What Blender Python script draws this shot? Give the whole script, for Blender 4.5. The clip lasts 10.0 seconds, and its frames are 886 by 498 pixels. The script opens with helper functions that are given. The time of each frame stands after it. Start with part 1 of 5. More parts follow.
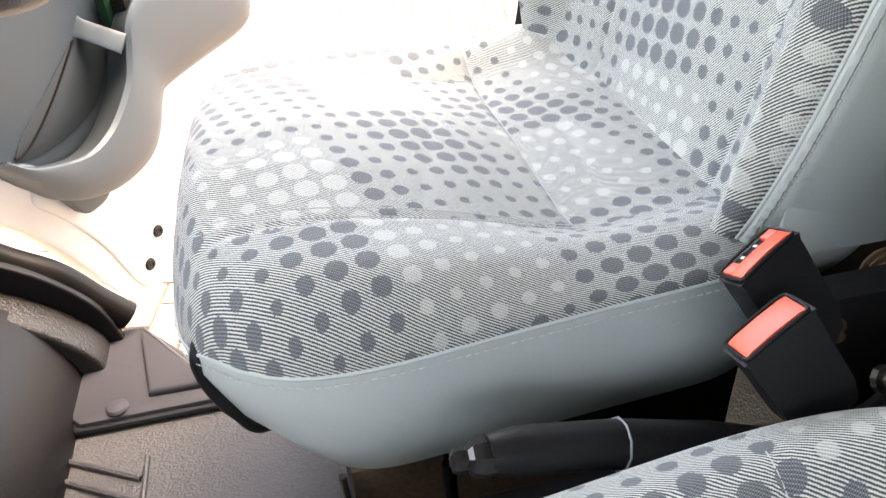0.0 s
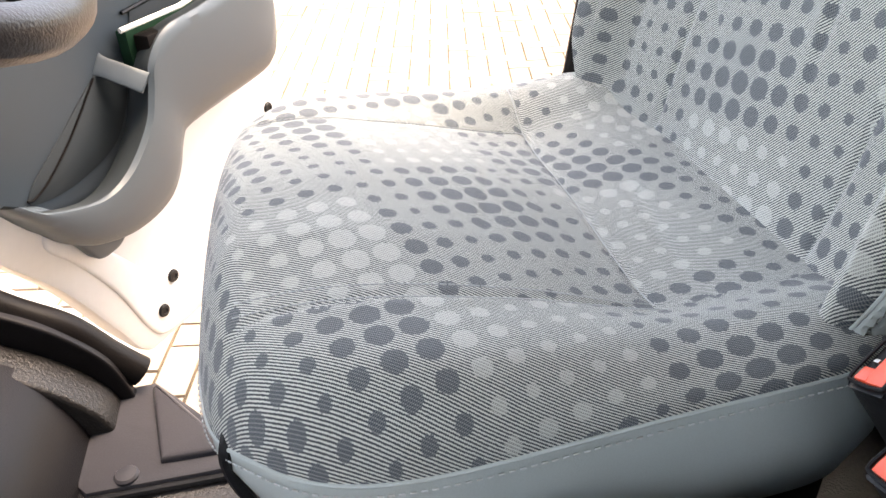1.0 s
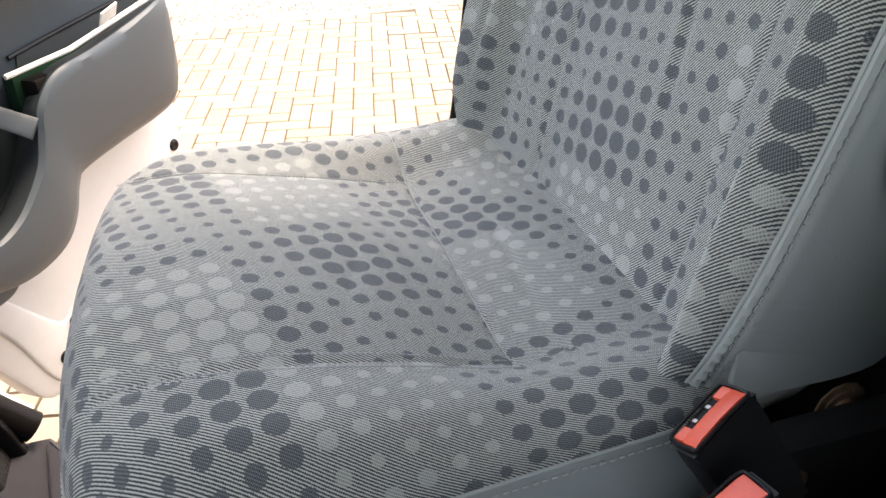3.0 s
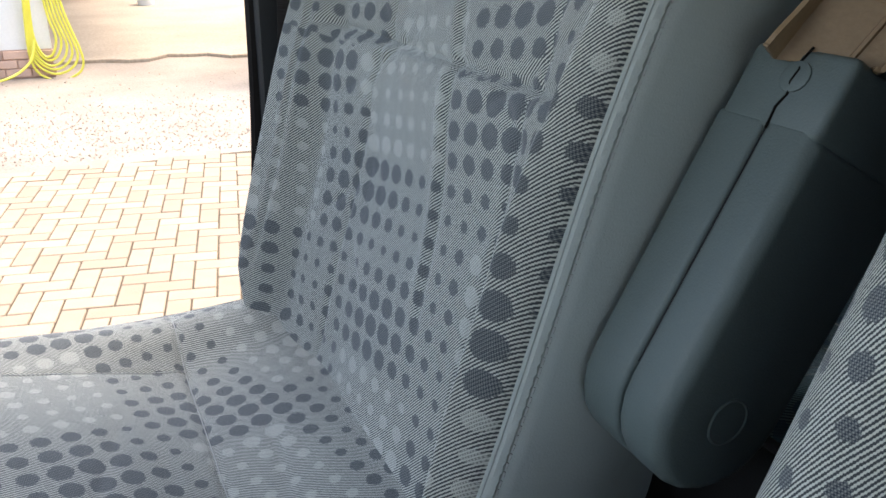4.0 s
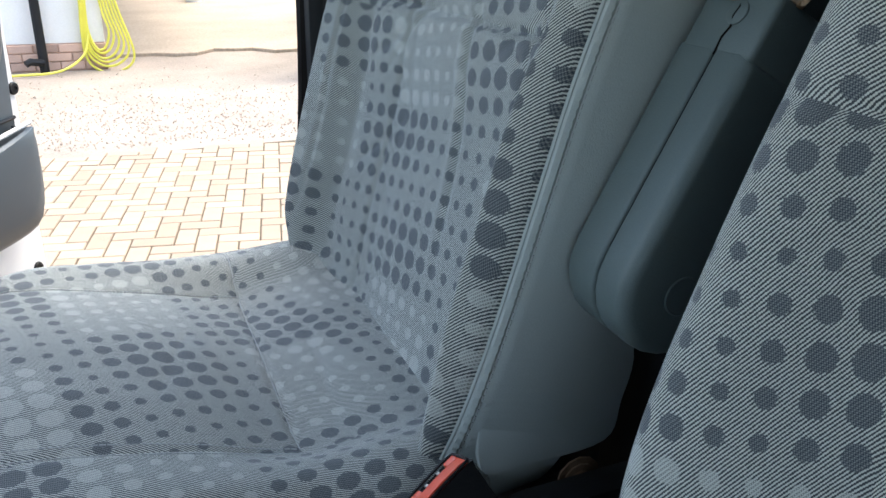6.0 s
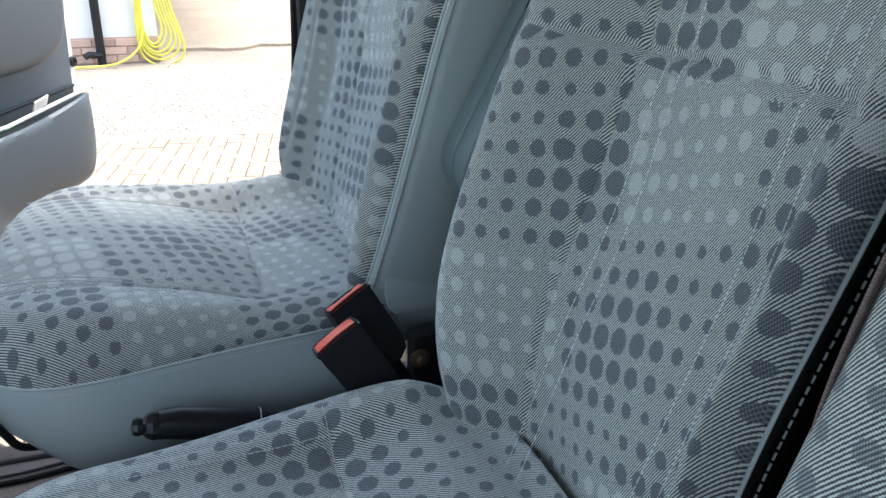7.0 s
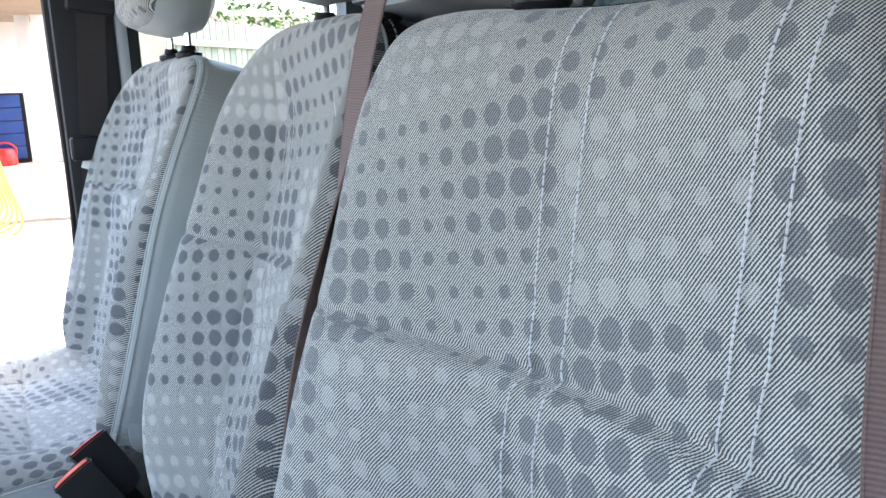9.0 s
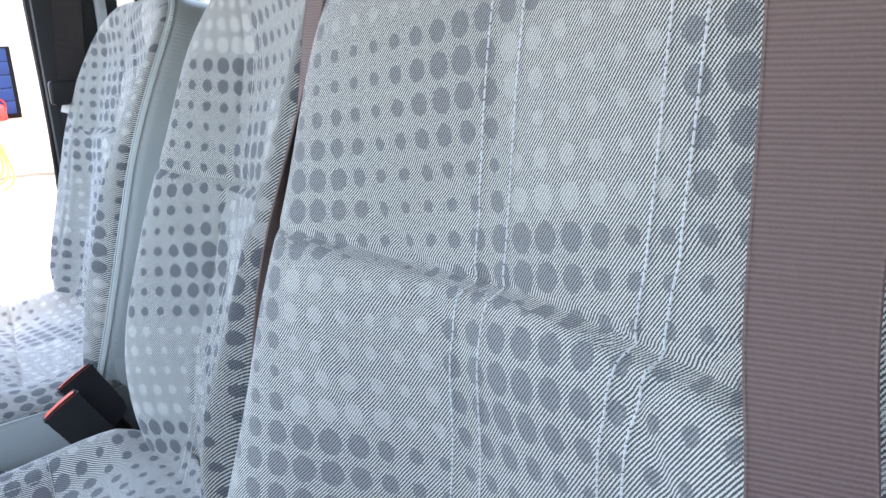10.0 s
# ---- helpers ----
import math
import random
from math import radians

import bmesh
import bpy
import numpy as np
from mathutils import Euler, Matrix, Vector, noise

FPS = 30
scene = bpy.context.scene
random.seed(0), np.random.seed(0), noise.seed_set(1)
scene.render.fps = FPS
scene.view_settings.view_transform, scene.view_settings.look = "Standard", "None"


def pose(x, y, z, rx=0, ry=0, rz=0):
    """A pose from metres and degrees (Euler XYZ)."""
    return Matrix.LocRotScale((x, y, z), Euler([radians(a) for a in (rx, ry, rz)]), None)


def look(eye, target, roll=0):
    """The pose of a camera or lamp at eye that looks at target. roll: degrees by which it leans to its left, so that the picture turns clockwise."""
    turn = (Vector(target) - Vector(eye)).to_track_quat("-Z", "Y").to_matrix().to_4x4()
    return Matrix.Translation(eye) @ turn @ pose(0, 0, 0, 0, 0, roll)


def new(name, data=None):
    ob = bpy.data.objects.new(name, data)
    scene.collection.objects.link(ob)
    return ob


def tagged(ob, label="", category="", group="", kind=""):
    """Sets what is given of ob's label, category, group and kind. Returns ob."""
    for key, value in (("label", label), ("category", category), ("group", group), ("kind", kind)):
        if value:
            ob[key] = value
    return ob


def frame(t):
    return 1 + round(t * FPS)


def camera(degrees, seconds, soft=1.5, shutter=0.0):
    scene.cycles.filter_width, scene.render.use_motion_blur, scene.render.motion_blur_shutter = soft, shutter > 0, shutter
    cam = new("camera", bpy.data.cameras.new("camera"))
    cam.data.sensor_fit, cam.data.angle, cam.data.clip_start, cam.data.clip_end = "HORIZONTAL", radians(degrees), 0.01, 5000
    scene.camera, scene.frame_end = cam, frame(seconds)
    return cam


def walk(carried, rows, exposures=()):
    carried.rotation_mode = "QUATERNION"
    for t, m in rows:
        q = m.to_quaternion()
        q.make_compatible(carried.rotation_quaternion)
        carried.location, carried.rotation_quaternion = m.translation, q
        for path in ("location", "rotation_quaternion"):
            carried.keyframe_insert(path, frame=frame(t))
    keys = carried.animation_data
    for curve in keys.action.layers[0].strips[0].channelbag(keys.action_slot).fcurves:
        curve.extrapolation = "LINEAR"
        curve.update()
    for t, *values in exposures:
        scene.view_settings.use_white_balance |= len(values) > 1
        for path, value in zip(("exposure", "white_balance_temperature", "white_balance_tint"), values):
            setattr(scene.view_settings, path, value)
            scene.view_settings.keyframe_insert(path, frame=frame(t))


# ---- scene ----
cam = camera(59.8, 10.0, 1.5)
PATH = [
    (0, (0.071, -0.027, 1.363), (0.383, 1.574, 0.206), -3.5),
    (0.5, (0.055, 0.049, 1.354), (0.393, 1.707, 0.288), -1.9),
    (1, (0.045, 0.063, 1.35), (0.355, 1.714, 0.265), -2.6),
    (1.5, (0.049, 0.061, 1.348), (0.35, 1.71, 0.256), -2.5),
    (2, (0.055, 0.064, 1.347), (0.371, 1.716, 0.265), -2.3),
    (2.2, (0.059, 0.064, 1.348), (0.378, 1.715, 0.266), -2.2),
    (3.3, (0.148, 0.055, 1.395), (0.698, 1.685, 0.375), -0.7),
    (3.5, (0.174, 0.059, 1.395), (0.791, 1.702, 0.435), 0.2),
    (4, (0.216, 0.05, 1.446), (1.041, 1.699, 0.672), 1.3),
    (4.5, (0.225, 0.041, 1.483), (1.139, 1.685, 0.804), 0.5),
    (5, (0.206, 0.042, 1.471), (1.077, 1.678, 0.719), 0.1),
    (5.2, (0.201, 0.042, 1.465), (1.04, 1.69, 0.704), 0.0),
    (6.3, (0.174, -0.168, 1.419), (0.837, 1.536, 0.610), 0.8),
    (6.5, (0.179, -0.237, 1.421), (0.787, 1.473, 0.581), 0.2),
    (7, (0.202, -0.403, 1.426), (0.831, 1.328, 0.646), 0.9),
    (7.2, (0.217, -0.468, 1.441), (0.935, 1.241, 0.686), 0.8),
    (7.5, (0.23, -0.545, 1.463), (1.076, 1.137, 0.788), 0.4),
    (8, (0.281, -0.654, 1.498), (1.211, 1.016, 0.908), 0.7),
    (8.5, (0.297, -0.727, 1.515), (1.231, 0.961, 0.989), -0.5),
    (9, (0.306, -0.764, 1.531), (1.275, 0.93, 1.093), -1.5),
    (9.5, (0.314, -0.777, 1.533), (1.326, 0.902, 1.137), -1.7),
    (10, (0.321, -0.803, 1.51), (1.277, 0.862, 0.948), -2.4),
]
EXPOSURES = [(0.0, 3.95, 8200, 13), (0.5, 3.58, 8100, 13), (1.0, 3.38, 8000, 13), (2.0, 3.05, 8000, 13), (3.5, 2.58, 7550, 11), (4.0, 2.4, 7000, 9), (4.5, 2.25, 7000, 9), (5.2, 2.35, 6550, 8), (6.5, 2.35, 6400, 3), (7.0, 2.61, 6350, 3), (7.5, 3.13, 6400, 10), (8.5, 3.42, 6300, 12), (9.0, 3.52, 6350, 13), (9.5, 3.65, 6350, 13), (10.0, 3.74, 6450, 14)]
walk(cam, [(t, look(eye, target, roll)) for t, eye, target, roll in PATH], EXPOSURES)

# ---- world, sun, exposure ----
world = bpy.data.worlds.new("sky")
scene.world = world
world.use_nodes = True
wn = world.node_tree
sky = wn.nodes.new("ShaderNodeTexSky")
sky.sky_type = "NISHITA"
sky.sun_disc = False
sky.sun_elevation = radians(72)
sky.sun_rotation = radians(70)
sky.air_density, sky.dust_density, sky.ozone_density = 1.0, 4.0, 0.6
wn.links.new(sky.outputs[0], wn.nodes["Background"].inputs[0])
wn.nodes["Background"].inputs[1].default_value = 0.15
sun_data = bpy.data.lights.new("sun", "SUN")
sun_data.energy, sun_data.angle, sun_data.color = 0.3, radians(30), (1.0, 0.97, 0.93)
sun = new("sun", sun_data)
sun.matrix_world = look((2.5, 1.5, 9), (0, 0, 0))
# daylight through the windscreen and the passenger window
for name_, at_, to_, w_, h_, watts in (("windscreen_light", (-0.92, 0.46, 1.62), (0.5, 0.3, 1.0), 0.9, 0.75, 0.62), ("side_window_light", (-0.05, -0.99, 1.63), (0.2, 0.6, 1.0), 0.75, 0.42, 0.24)):
    ld = bpy.data.lights.new(name_, "AREA")
    ld.shape, ld.size, ld.size_y, ld.energy, ld.color = "RECTANGLE", w_, h_, watts, (0.95, 0.98, 1.0)
    new(name_, ld).matrix_world = look(at_, to_)


# ---- materials ----
def mat(name, color, rough=0.6, metal=0.0, vary=0.15, scale=8.0, fine=120.0, bump=0.1, spec=0.5, island=0.0):
    """Principled surface with variation at two scales and fine relief; coordinates in metres."""
    m = bpy.data.materials.new(name)
    m.use_nodes = True
    nt = m.node_tree
    n, l = nt.nodes, nt.links
    b = n["Principled BSDF"]
    b.inputs["Roughness"].default_value = rough
    b.inputs["Metallic"].default_value = metal
    b.inputs["Specular IOR Level"].default_value = spec
    tc = n.new("ShaderNodeTexCoord")
    a = n.new("ShaderNodeTexNoise")
    a.inputs["Scale"].default_value = scale
    a.inputs["Detail"].default_value = 5
    c = n.new("ShaderNodeTexNoise")
    c.inputs["Scale"].default_value = fine
    c.inputs["Detail"].default_value = 3
    l.new(tc.outputs["Object"], a.inputs["Vector"])
    l.new(tc.outputs["Object"], c.inputs["Vector"])
    s = n.new("ShaderNodeMath")
    s.operation = "ADD"
    l.new(a.outputs["Fac"], s.inputs[0])
    l.new(c.outputs["Fac"], s.inputs[1])
    r = n.new("ShaderNodeMapRange")
    r.inputs["From Min"].default_value, r.inputs["From Max"].default_value = 0.6, 1.4
    r.inputs["To Min"].default_value, r.inputs["To Max"].default_value = 1 - vary, 1 + vary
    l.new(s.outputs[0], r.inputs["Value"])
    last = r.outputs[0]
    if island:
        oi = n.new("ShaderNodeObjectInfo")
        ge = n.new("ShaderNodeNewGeometry")
        ad = n.new("ShaderNodeMath")
        ad.operation = "ADD"
        l.new(oi.outputs["Random"], ad.inputs[0])
        l.new(ge.outputs["Random Per Island"], ad.inputs[1])
        fr = n.new("ShaderNodeMath")
        fr.operation = "FRACT"
        l.new(ad.outputs[0], fr.inputs[0])
        r2 = n.new("ShaderNodeMapRange")
        r2.inputs["To Min"].default_value, r2.inputs["To Max"].default_value = 1 - island, 1 + island
        l.new(fr.outputs[0], r2.inputs["Value"])
        mu = n.new("ShaderNodeMath")
        mu.operation = "MULTIPLY"
        l.new(last, mu.inputs[0])
        l.new(r2.outputs[0], mu.inputs[1])
        last = mu.outputs[0]
    v = n.new("ShaderNodeVectorMath")
    v.operation = "SCALE"
    v.inputs[0].default_value = color
    l.new(last, v.inputs["Scale"])
    l.new(v.outputs[0], b.inputs["Base Color"])
    rr = n.new("ShaderNodeMapRange")
    rr.inputs["To Min"].default_value, rr.inputs["To Max"].default_value = max(rough - 0.12, 0.03), min(rough + 0.12, 1)
    l.new(a.outputs["Fac"], rr.inputs["Value"])
    l.new(rr.outputs[0], b.inputs["Roughness"])
    if bump:
        bp = n.new("ShaderNodeBump")
        bp.inputs["Strength"].default_value = bump
        bp.inputs["Distance"].default_value = 0.004
        l.new(c.outputs["Fac"], bp.inputs["Height"])
        l.new(bp.outputs[0], b.inputs["Normal"])
    return m


def glass(name, tint=(0.9, 0.95, 0.93)):
    m = bpy.data.materials.new(name)
    m.use_nodes = True
    b = m.node_tree.nodes["Principled BSDF"]
    b.inputs["Base Color"].default_value = (*tint, 1)
    b.inputs["Roughness"].default_value = 0.02
    b.inputs["Transmission Weight"].default_value = 1.0
    b.inputs["IOR"].default_value = 1.02
    return m


PITCH = 0.0255  # from dot to dot on the seat cloth


def fabric(name, ground, stripe, dark, light, twill=0.0021, fade=0.0):
    """Woven seat cloth: diagonal twill with rows of dots that swell and shrink, some dark and some pale. The pale dots stand in
    blocks, 13 rows by 16 apart. UVs are metres along the weave."""
    m = bpy.data.materials.new(name)
    m.use_nodes = True
    nt = m.node_tree
    n, l = nt.nodes, nt.links
    b = n["Principled BSDF"]
    b.inputs["Roughness"].default_value = 0.85
    b.inputs["Specular IOR Level"].default_value = 0.25
    b.inputs["Sheen Weight"].default_value = 0.25
    b.inputs["Sheen Roughness"].default_value = 0.4

    def math_(op, x, y=None, z=None):
        k = n.new("ShaderNodeMath")
        k.operation = op
        for i, q in enumerate((x, y, z)):
            if q is None:
                continue
            if isinstance(q, (int, float)):
                k.inputs[i].default_value = q
            else:
                l.new(q, k.inputs[i])
        return k.outputs[0]

    def smooth(x, lo, hi):
        k = n.new("ShaderNodeMapRange")
        k.interpolation_type = "SMOOTHSTEP"
        k.inputs["From Min"].default_value, k.inputs["From Max"].default_value = lo, hi
        l.new(x, k.inputs["Value"])
        return k.outputs[0]

    def mix(f, x, y):
        k = n.new("ShaderNodeMix")
        k.data_type = "RGBA"
        l.new(f, k.inputs[0])
        for q, i in ((x, 6), (y, 7)):
            if isinstance(q, tuple):
                k.inputs[i].default_value = (*q, 1)
            else:
                l.new(q, k.inputs[i])
        return k.outputs[2]

    uv = n.new("ShaderNodeUVMap")
    uv.uv_map = "UVMap"
    sep = n.new("ShaderNodeSeparateXYZ")
    l.new(uv.outputs[0], sep.inputs[0])
    u0, v0 = sep.outputs[0], sep.outputs[1]
    # the weave is picked out thread by thread, so that the dots have jagged edges
    wob = n.new("ShaderNodeTexNoise")
    wob.inputs["Scale"].default_value = 520
    l.new(uv.outputs[0], wob.inputs["Vector"])
    jag = math_("MULTIPLY", math_("SUBTRACT", wob.outputs["Fac"], 0.5), 0.0050)
    u = math_("DIVIDE", math_("ADD", u0, 200 * PITCH), PITCH)
    v = math_("DIVIDE", math_("ADD", v0, 200 * PITCH), PITCH)
    iu, iv = math_("FLOOR", u), math_("FLOOR", v)
    du = math_("MULTIPLY", math_("SUBTRACT", math_("SUBTRACT", u, iu), 0.5), PITCH)
    dv = math_("MULTIPLY", math_("SUBTRACT", math_("SUBTRACT", v, iv), 0.5), PITCH)
    dist = math_("SQRT", math_("ADD", math_("MULTIPLY", du, du), math_("MULTIPLY", dv, dv)))
    dist = math_("ADD", dist, jag)
    wave = math_("MULTIPLY", math_("SINE", math_("ADD", math_("MULTIPLY", iu, 0.50), math_("MULTIPLY", iv, 0.21))),
                 math_("COSINE", math_("ADD", math_("MULTIPLY", iv, 0.33), math_("MULTIPLY", iu, -0.12))))
    rad = math_("ADD", math_("MULTIPLY", math_("ABSOLUTE", wave), 0.0062), 0.0048)
    dot = math_("SUBTRACT", 1.0, smooth(math_("SUBTRACT", dist, rad), -0.0005, 0.0005))
    sel = math_("SINE", math_("MULTIPLY", math_("SUBTRACT", iu, 199.5), 2 * math.pi / 13))
    sel2 = math_("SINE", math_("MULTIPLY", math_("SUBTRACT", iv, 199.5), 2 * math.pi / 16))
    both = math_("MULTIPLY", math_("GREATER_THAN", math_("MULTIPLY", sel, sel2), 0.0),
                 math_("GREATER_THAN", math_("MINIMUM", math_("ABSOLUTE", sel), math_("ABSOLUTE", sel2)), 0.38))
    diag = math_("MULTIPLY", math_("ADD", u0, v0), math.sqrt(2) * math.pi / twill)
    cross = math_("MULTIPLY", math_("SUBTRACT", u0, v0), math.sqrt(2) * math.pi / (twill * 0.72))
    slub = n.new("ShaderNodeTexNoise")
    slub.inputs["Scale"].default_value = 55
    l.new(uv.outputs[0], slub.inputs["Vector"])
    diag = math_("ADD", diag, math_("ADD", math_("MULTIPLY", slub.outputs["Fac"], 2.2), math_("MULTIPLY", wob.outputs["Fac"], 2.6)))
    # each rib is broken by the threads that cross it
    tw = smooth(math_("ADD", math_("SINE", diag), math_("MULTIPLY", math_("SINE", cross), 0.32)), -0.5, 0.72)
    knots = smooth(math_("MULTIPLY", math_("SINE", diag), math_("SINE", cross)), -0.2, 0.8)
    fine = n.new("ShaderNodeTexNoise")
    fine.inputs["Scale"].default_value = 900
    l.new(uv.outputs[0], fine.inputs["Vector"])
    big = n.new("ShaderNodeTexNoise")
    big.inputs["Scale"].default_value = 7
    big.inputs["Detail"].default_value = 4
    l.new(uv.outputs[0], big.inputs["Vector"])
    plain = mix(tw, stripe, ground)
    darkc = mix(math_("MULTIPLY", math_("ADD", knots, math_("MULTIPLY", tw, 0.6)), 0.27), dark, ground)
    palec = mix(math_("ADD", math_("MULTIPLY", math_("MAXIMUM", tw, knots), 0.66), 0.26), stripe, light)
    dots = mix(both, darkc, palec)
    col = mix(math_("MULTIPLY", dot, math_("SUBTRACT", 1 - fade, math_("MULTIPLY", both, 0.4 * fade))), plain, dots)
    sh = n.new("ShaderNodeVectorMath")
    sh.operation = "SCALE"
    l.new(col, sh.inputs[0])
    f1 = n.new("ShaderNodeMapRange")
    f1.inputs["To Min"].default_value, f1.inputs["To Max"].default_value = 0.82, 1.18
    l.new(math_("MULTIPLY", math_("ADD", fine.outputs["Fac"], big.outputs["Fac"]), 0.5), f1.inputs["Value"])
    l.new(f1.outputs[0], sh.inputs["Scale"])
    l.new(sh.outputs[0], b.inputs["Base Color"])
    bp = n.new("ShaderNodeBump")
    bp.inputs["Strength"].default_value = 0.25
    bp.inputs["Distance"].default_value = 0.0006
    l.new(math_("ADD", tw, fine.outputs["Fac"]), bp.inputs["Height"])
    l.new(bp.outputs[0], b.inputs["Normal"])
    return m


CLOTH = ((0.62, 0.635, 0.575), (0.062, 0.070, 0.075), (0.044, 0.055, 0.072), (0.63, 0.645, 0.59))
M_FAB = fabric("seat_cloth", *CLOTH)
M_BENCH = fabric("bench_cloth", *CLOTH, fade=0.3)
M_FAB3 = fabric("rear_cloth", (0.26, 0.36, 0.38), (0.09, 0.13, 0.14), (0.07, 0.12, 0.17), (0.3, 0.4, 0.42))
M_VINYL = mat("grey_vinyl", (0.450, 0.495, 0.472), 0.5, 0, 0.05, 5, 700, 0.12)
M_SEAM = mat("grey_thread", (0.46, 0.48, 0.47), 0.7, 0, 0.1, 30, 600, 0)
M_THREAD = mat("pale_thread", (0.62, 0.64, 0.64), 0.7, 0, 0.1, 30, 600, 0)
M_PLASTIC = mat("grey_plastic", (0.27, 0.295, 0.305), 0.45, 0, 0.05, 6, 900, 0.1)
M_PALEPL = mat("pale_grey_plastic", (0.50, 0.55, 0.57), 0.45, 0, 0.05, 6, 900, 0.1)
M_DOORPL = mat("grey_door_plastic", (0.062, 0.080, 0.096), 0.45, 0, 0.06, 6, 900, 0.12)
M_ARM = mat("dull_grey_plastic", (0.122, 0.155, 0.152), 0.45, 0, 0.07, 9, 800, 0.12, 0.35)
M_MOUNT = mat("dark_hinge_plastic", (0.095, 0.115, 0.115), 0.5, 0, 0.08, 6, 800, 0.1, 0.3)
# dark copy of the door plastic; the bins' shade is in its colour
M_BINSHADE = mat("shaded_bin_plastic", (0.024, 0.031, 0.036), 0.5, 0, 0.08, 6, 900, 0.1)
M_DARKPL = mat("dark_grey_plastic", (0.075, 0.088, 0.098), 0.5, 0, 0.08, 6, 800, 0.1)
M_GLOSS = mat("glossy_black_plastic", (0.012, 0.011, 0.011), 0.16, 0, 0.1, 9, 500, 0.02)
M_BLACK = mat("black_plastic", (0.014, 0.014, 0.015), 0.42, 0, 0.2, 9, 500, 0.08, 0.2)
M_RUBBER = mat("black_rubber_mat", (0.055, 0.05, 0.048), 0.42, 0, 0.3, 7, 260, 0.5)
M_WHEEL = mat("dark_brown_leather", (0.045, 0.030, 0.026), 0.38, 0, 0.2, 9, 420, 0.2, 0.4)
M_TRIM = mat("brown_black_trim", (0.046, 0.044, 0.049), 0.38, 0, 0.15, 6, 420, 0.08, 0.2)
M_ARCH = mat("black_moulded_plastic", (0.0100, 0.0088, 0.0094), 0.40, 0, 0.25, 6, 420, 0.15, 0.14)
M_PILLAR = mat("dark_pillar_plastic", (0.020, 0.021, 0.022), 0.5, 0, 0.1, 6, 500, 0.1, 0.2)
M_LEDGE = mat("rough_black_plastic", (0.018, 0.016, 0.015), 0.40, 0, 0.3, 9, 240, 0.5, 0.3)
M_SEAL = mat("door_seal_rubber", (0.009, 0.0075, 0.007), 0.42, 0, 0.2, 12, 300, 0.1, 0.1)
M_RED = mat("red_button_plastic", (0.86, 0.10, 0.045), 0.35, 0, 0.08, 20, 400, 0.03)
M_WHITE = mat("white_car_paint", (0.72, 0.71, 0.70), 0.22, 0, 0.03, 4, 60, 0)


def webbing(name, color):
    """Belt cloth: fine ribs across the strap."""
    m = mat(name, color, 0.75, 0, 0.14, 12, 900, 0.3)
    n, l = m.node_tree.nodes, m.node_tree.links
    tc = n.new("ShaderNodeTexCoord")
    w = n.new("ShaderNodeTexWave")
    w.wave_type, w.bands_direction = "BANDS", "Z"
    w.inputs["Scale"].default_value = 140
    w.inputs["Distortion"].default_value = 0.6
    l.new(tc.outputs["Object"], w.inputs["Vector"])
    b = n["Principled BSDF"]
    old = b.inputs["Base Color"].links[0].from_socket
    v = n.new("ShaderNodeVectorMath")
    v.operation = "SCALE"
    r = n.new("ShaderNodeMapRange")
    r.inputs["To Min"].default_value, r.inputs["To Max"].default_value = 0.84, 1.14
    l.new(w.outputs["Fac"], r.inputs["Value"])
    l.new(old, v.inputs[0])
    l.new(r.outputs[0], v.inputs["Scale"])
    l.new(v.outputs[0], b.inputs["Base Color"])
    bp = n.new("ShaderNodeBump")
    bp.inputs["Strength"].default_value = 0.6
    bp.inputs["Distance"].default_value = 0.0006
    l.new(w.outputs["Fac"], bp.inputs["Height"])
    l.new(bp.outputs[0], b.inputs["Normal"])
    return m


M_BELT = webbing("brown_grey_webbing", (0.172, 0.122, 0.106))
M_BELTD = webbing("dark_webbing", (0.022, 0.018, 0.017))
M_CHROME = mat("chrome", (0.75, 0.75, 0.75), 0.15, 1.0, 0.05, 20, 200, 0)
M_BEIGE = mat("raw_beige_plastic", (0.29, 0.195, 0.11), 0.5, 0, 0.12, 14, 300, 0.1)
M_BRICK = mat("buff_paving_brick", (0.31, 0.235, 0.165), 0.8, 0, 0.16, 9, 150, 0.4, island=0.14)
M_JOINT = mat("joint_sand", (0.09, 0.068, 0.04), 0.95, 0, 0.3, 12, 300, 0.5)
M_GRAVEL = mat("pinkish_gravel", (0.29, 0.240, 0.195), 0.95, 0, 0.3, 1.6, 55, 0.9)
M_STONE = mat("gravel_stone", (0.33, 0.265, 0.21), 0.9, 0, 0.2, 20, 200, 0.2, island=0.22)
M_CONC = mat("worn_concrete", (0.35, 0.285, 0.215), 0.9, 0, 0.32, 0.9, 30, 0.4)
M_RENDER = mat("white_render", (0.78, 0.77, 0.74), 0.85, 0, 0.06, 2, 80, 0.2)
M_TERRA = mat("terracotta_brick", (0.50, 0.33, 0.25), 0.85, 0, 0.2, 6, 120, 0.3, island=0.2)
M_HOSE = mat("yellow_hose", (0.68, 0.62, 0.08), 0.35, 0, 0.08, 10, 200, 0)
M_BLUE = mat("blue_steel", (0.015, 0.06, 0.25), 0.35, 0, 0.12, 4, 90, 0.05)
M_CAN = mat("red_watering_can", (0.65, 0.04, 0.025), 0.3, 0, 0.08, 10, 200, 0)
M_FENCE = mat("weathered_fence_wood", (0.27, 0.29, 0.21), 0.85, 0, 0.25, 3, 70, 0.3, island=0.15)
M_LEAF = mat("leaf_green", (0.10, 0.16, 0.04), 0.6, 0, 0.3, 4, 40, 0.1, island=0.4)
M_BARK = mat("bark", (0.16, 0.12, 0.08), 0.9, 0, 0.3, 8, 60, 0.5)
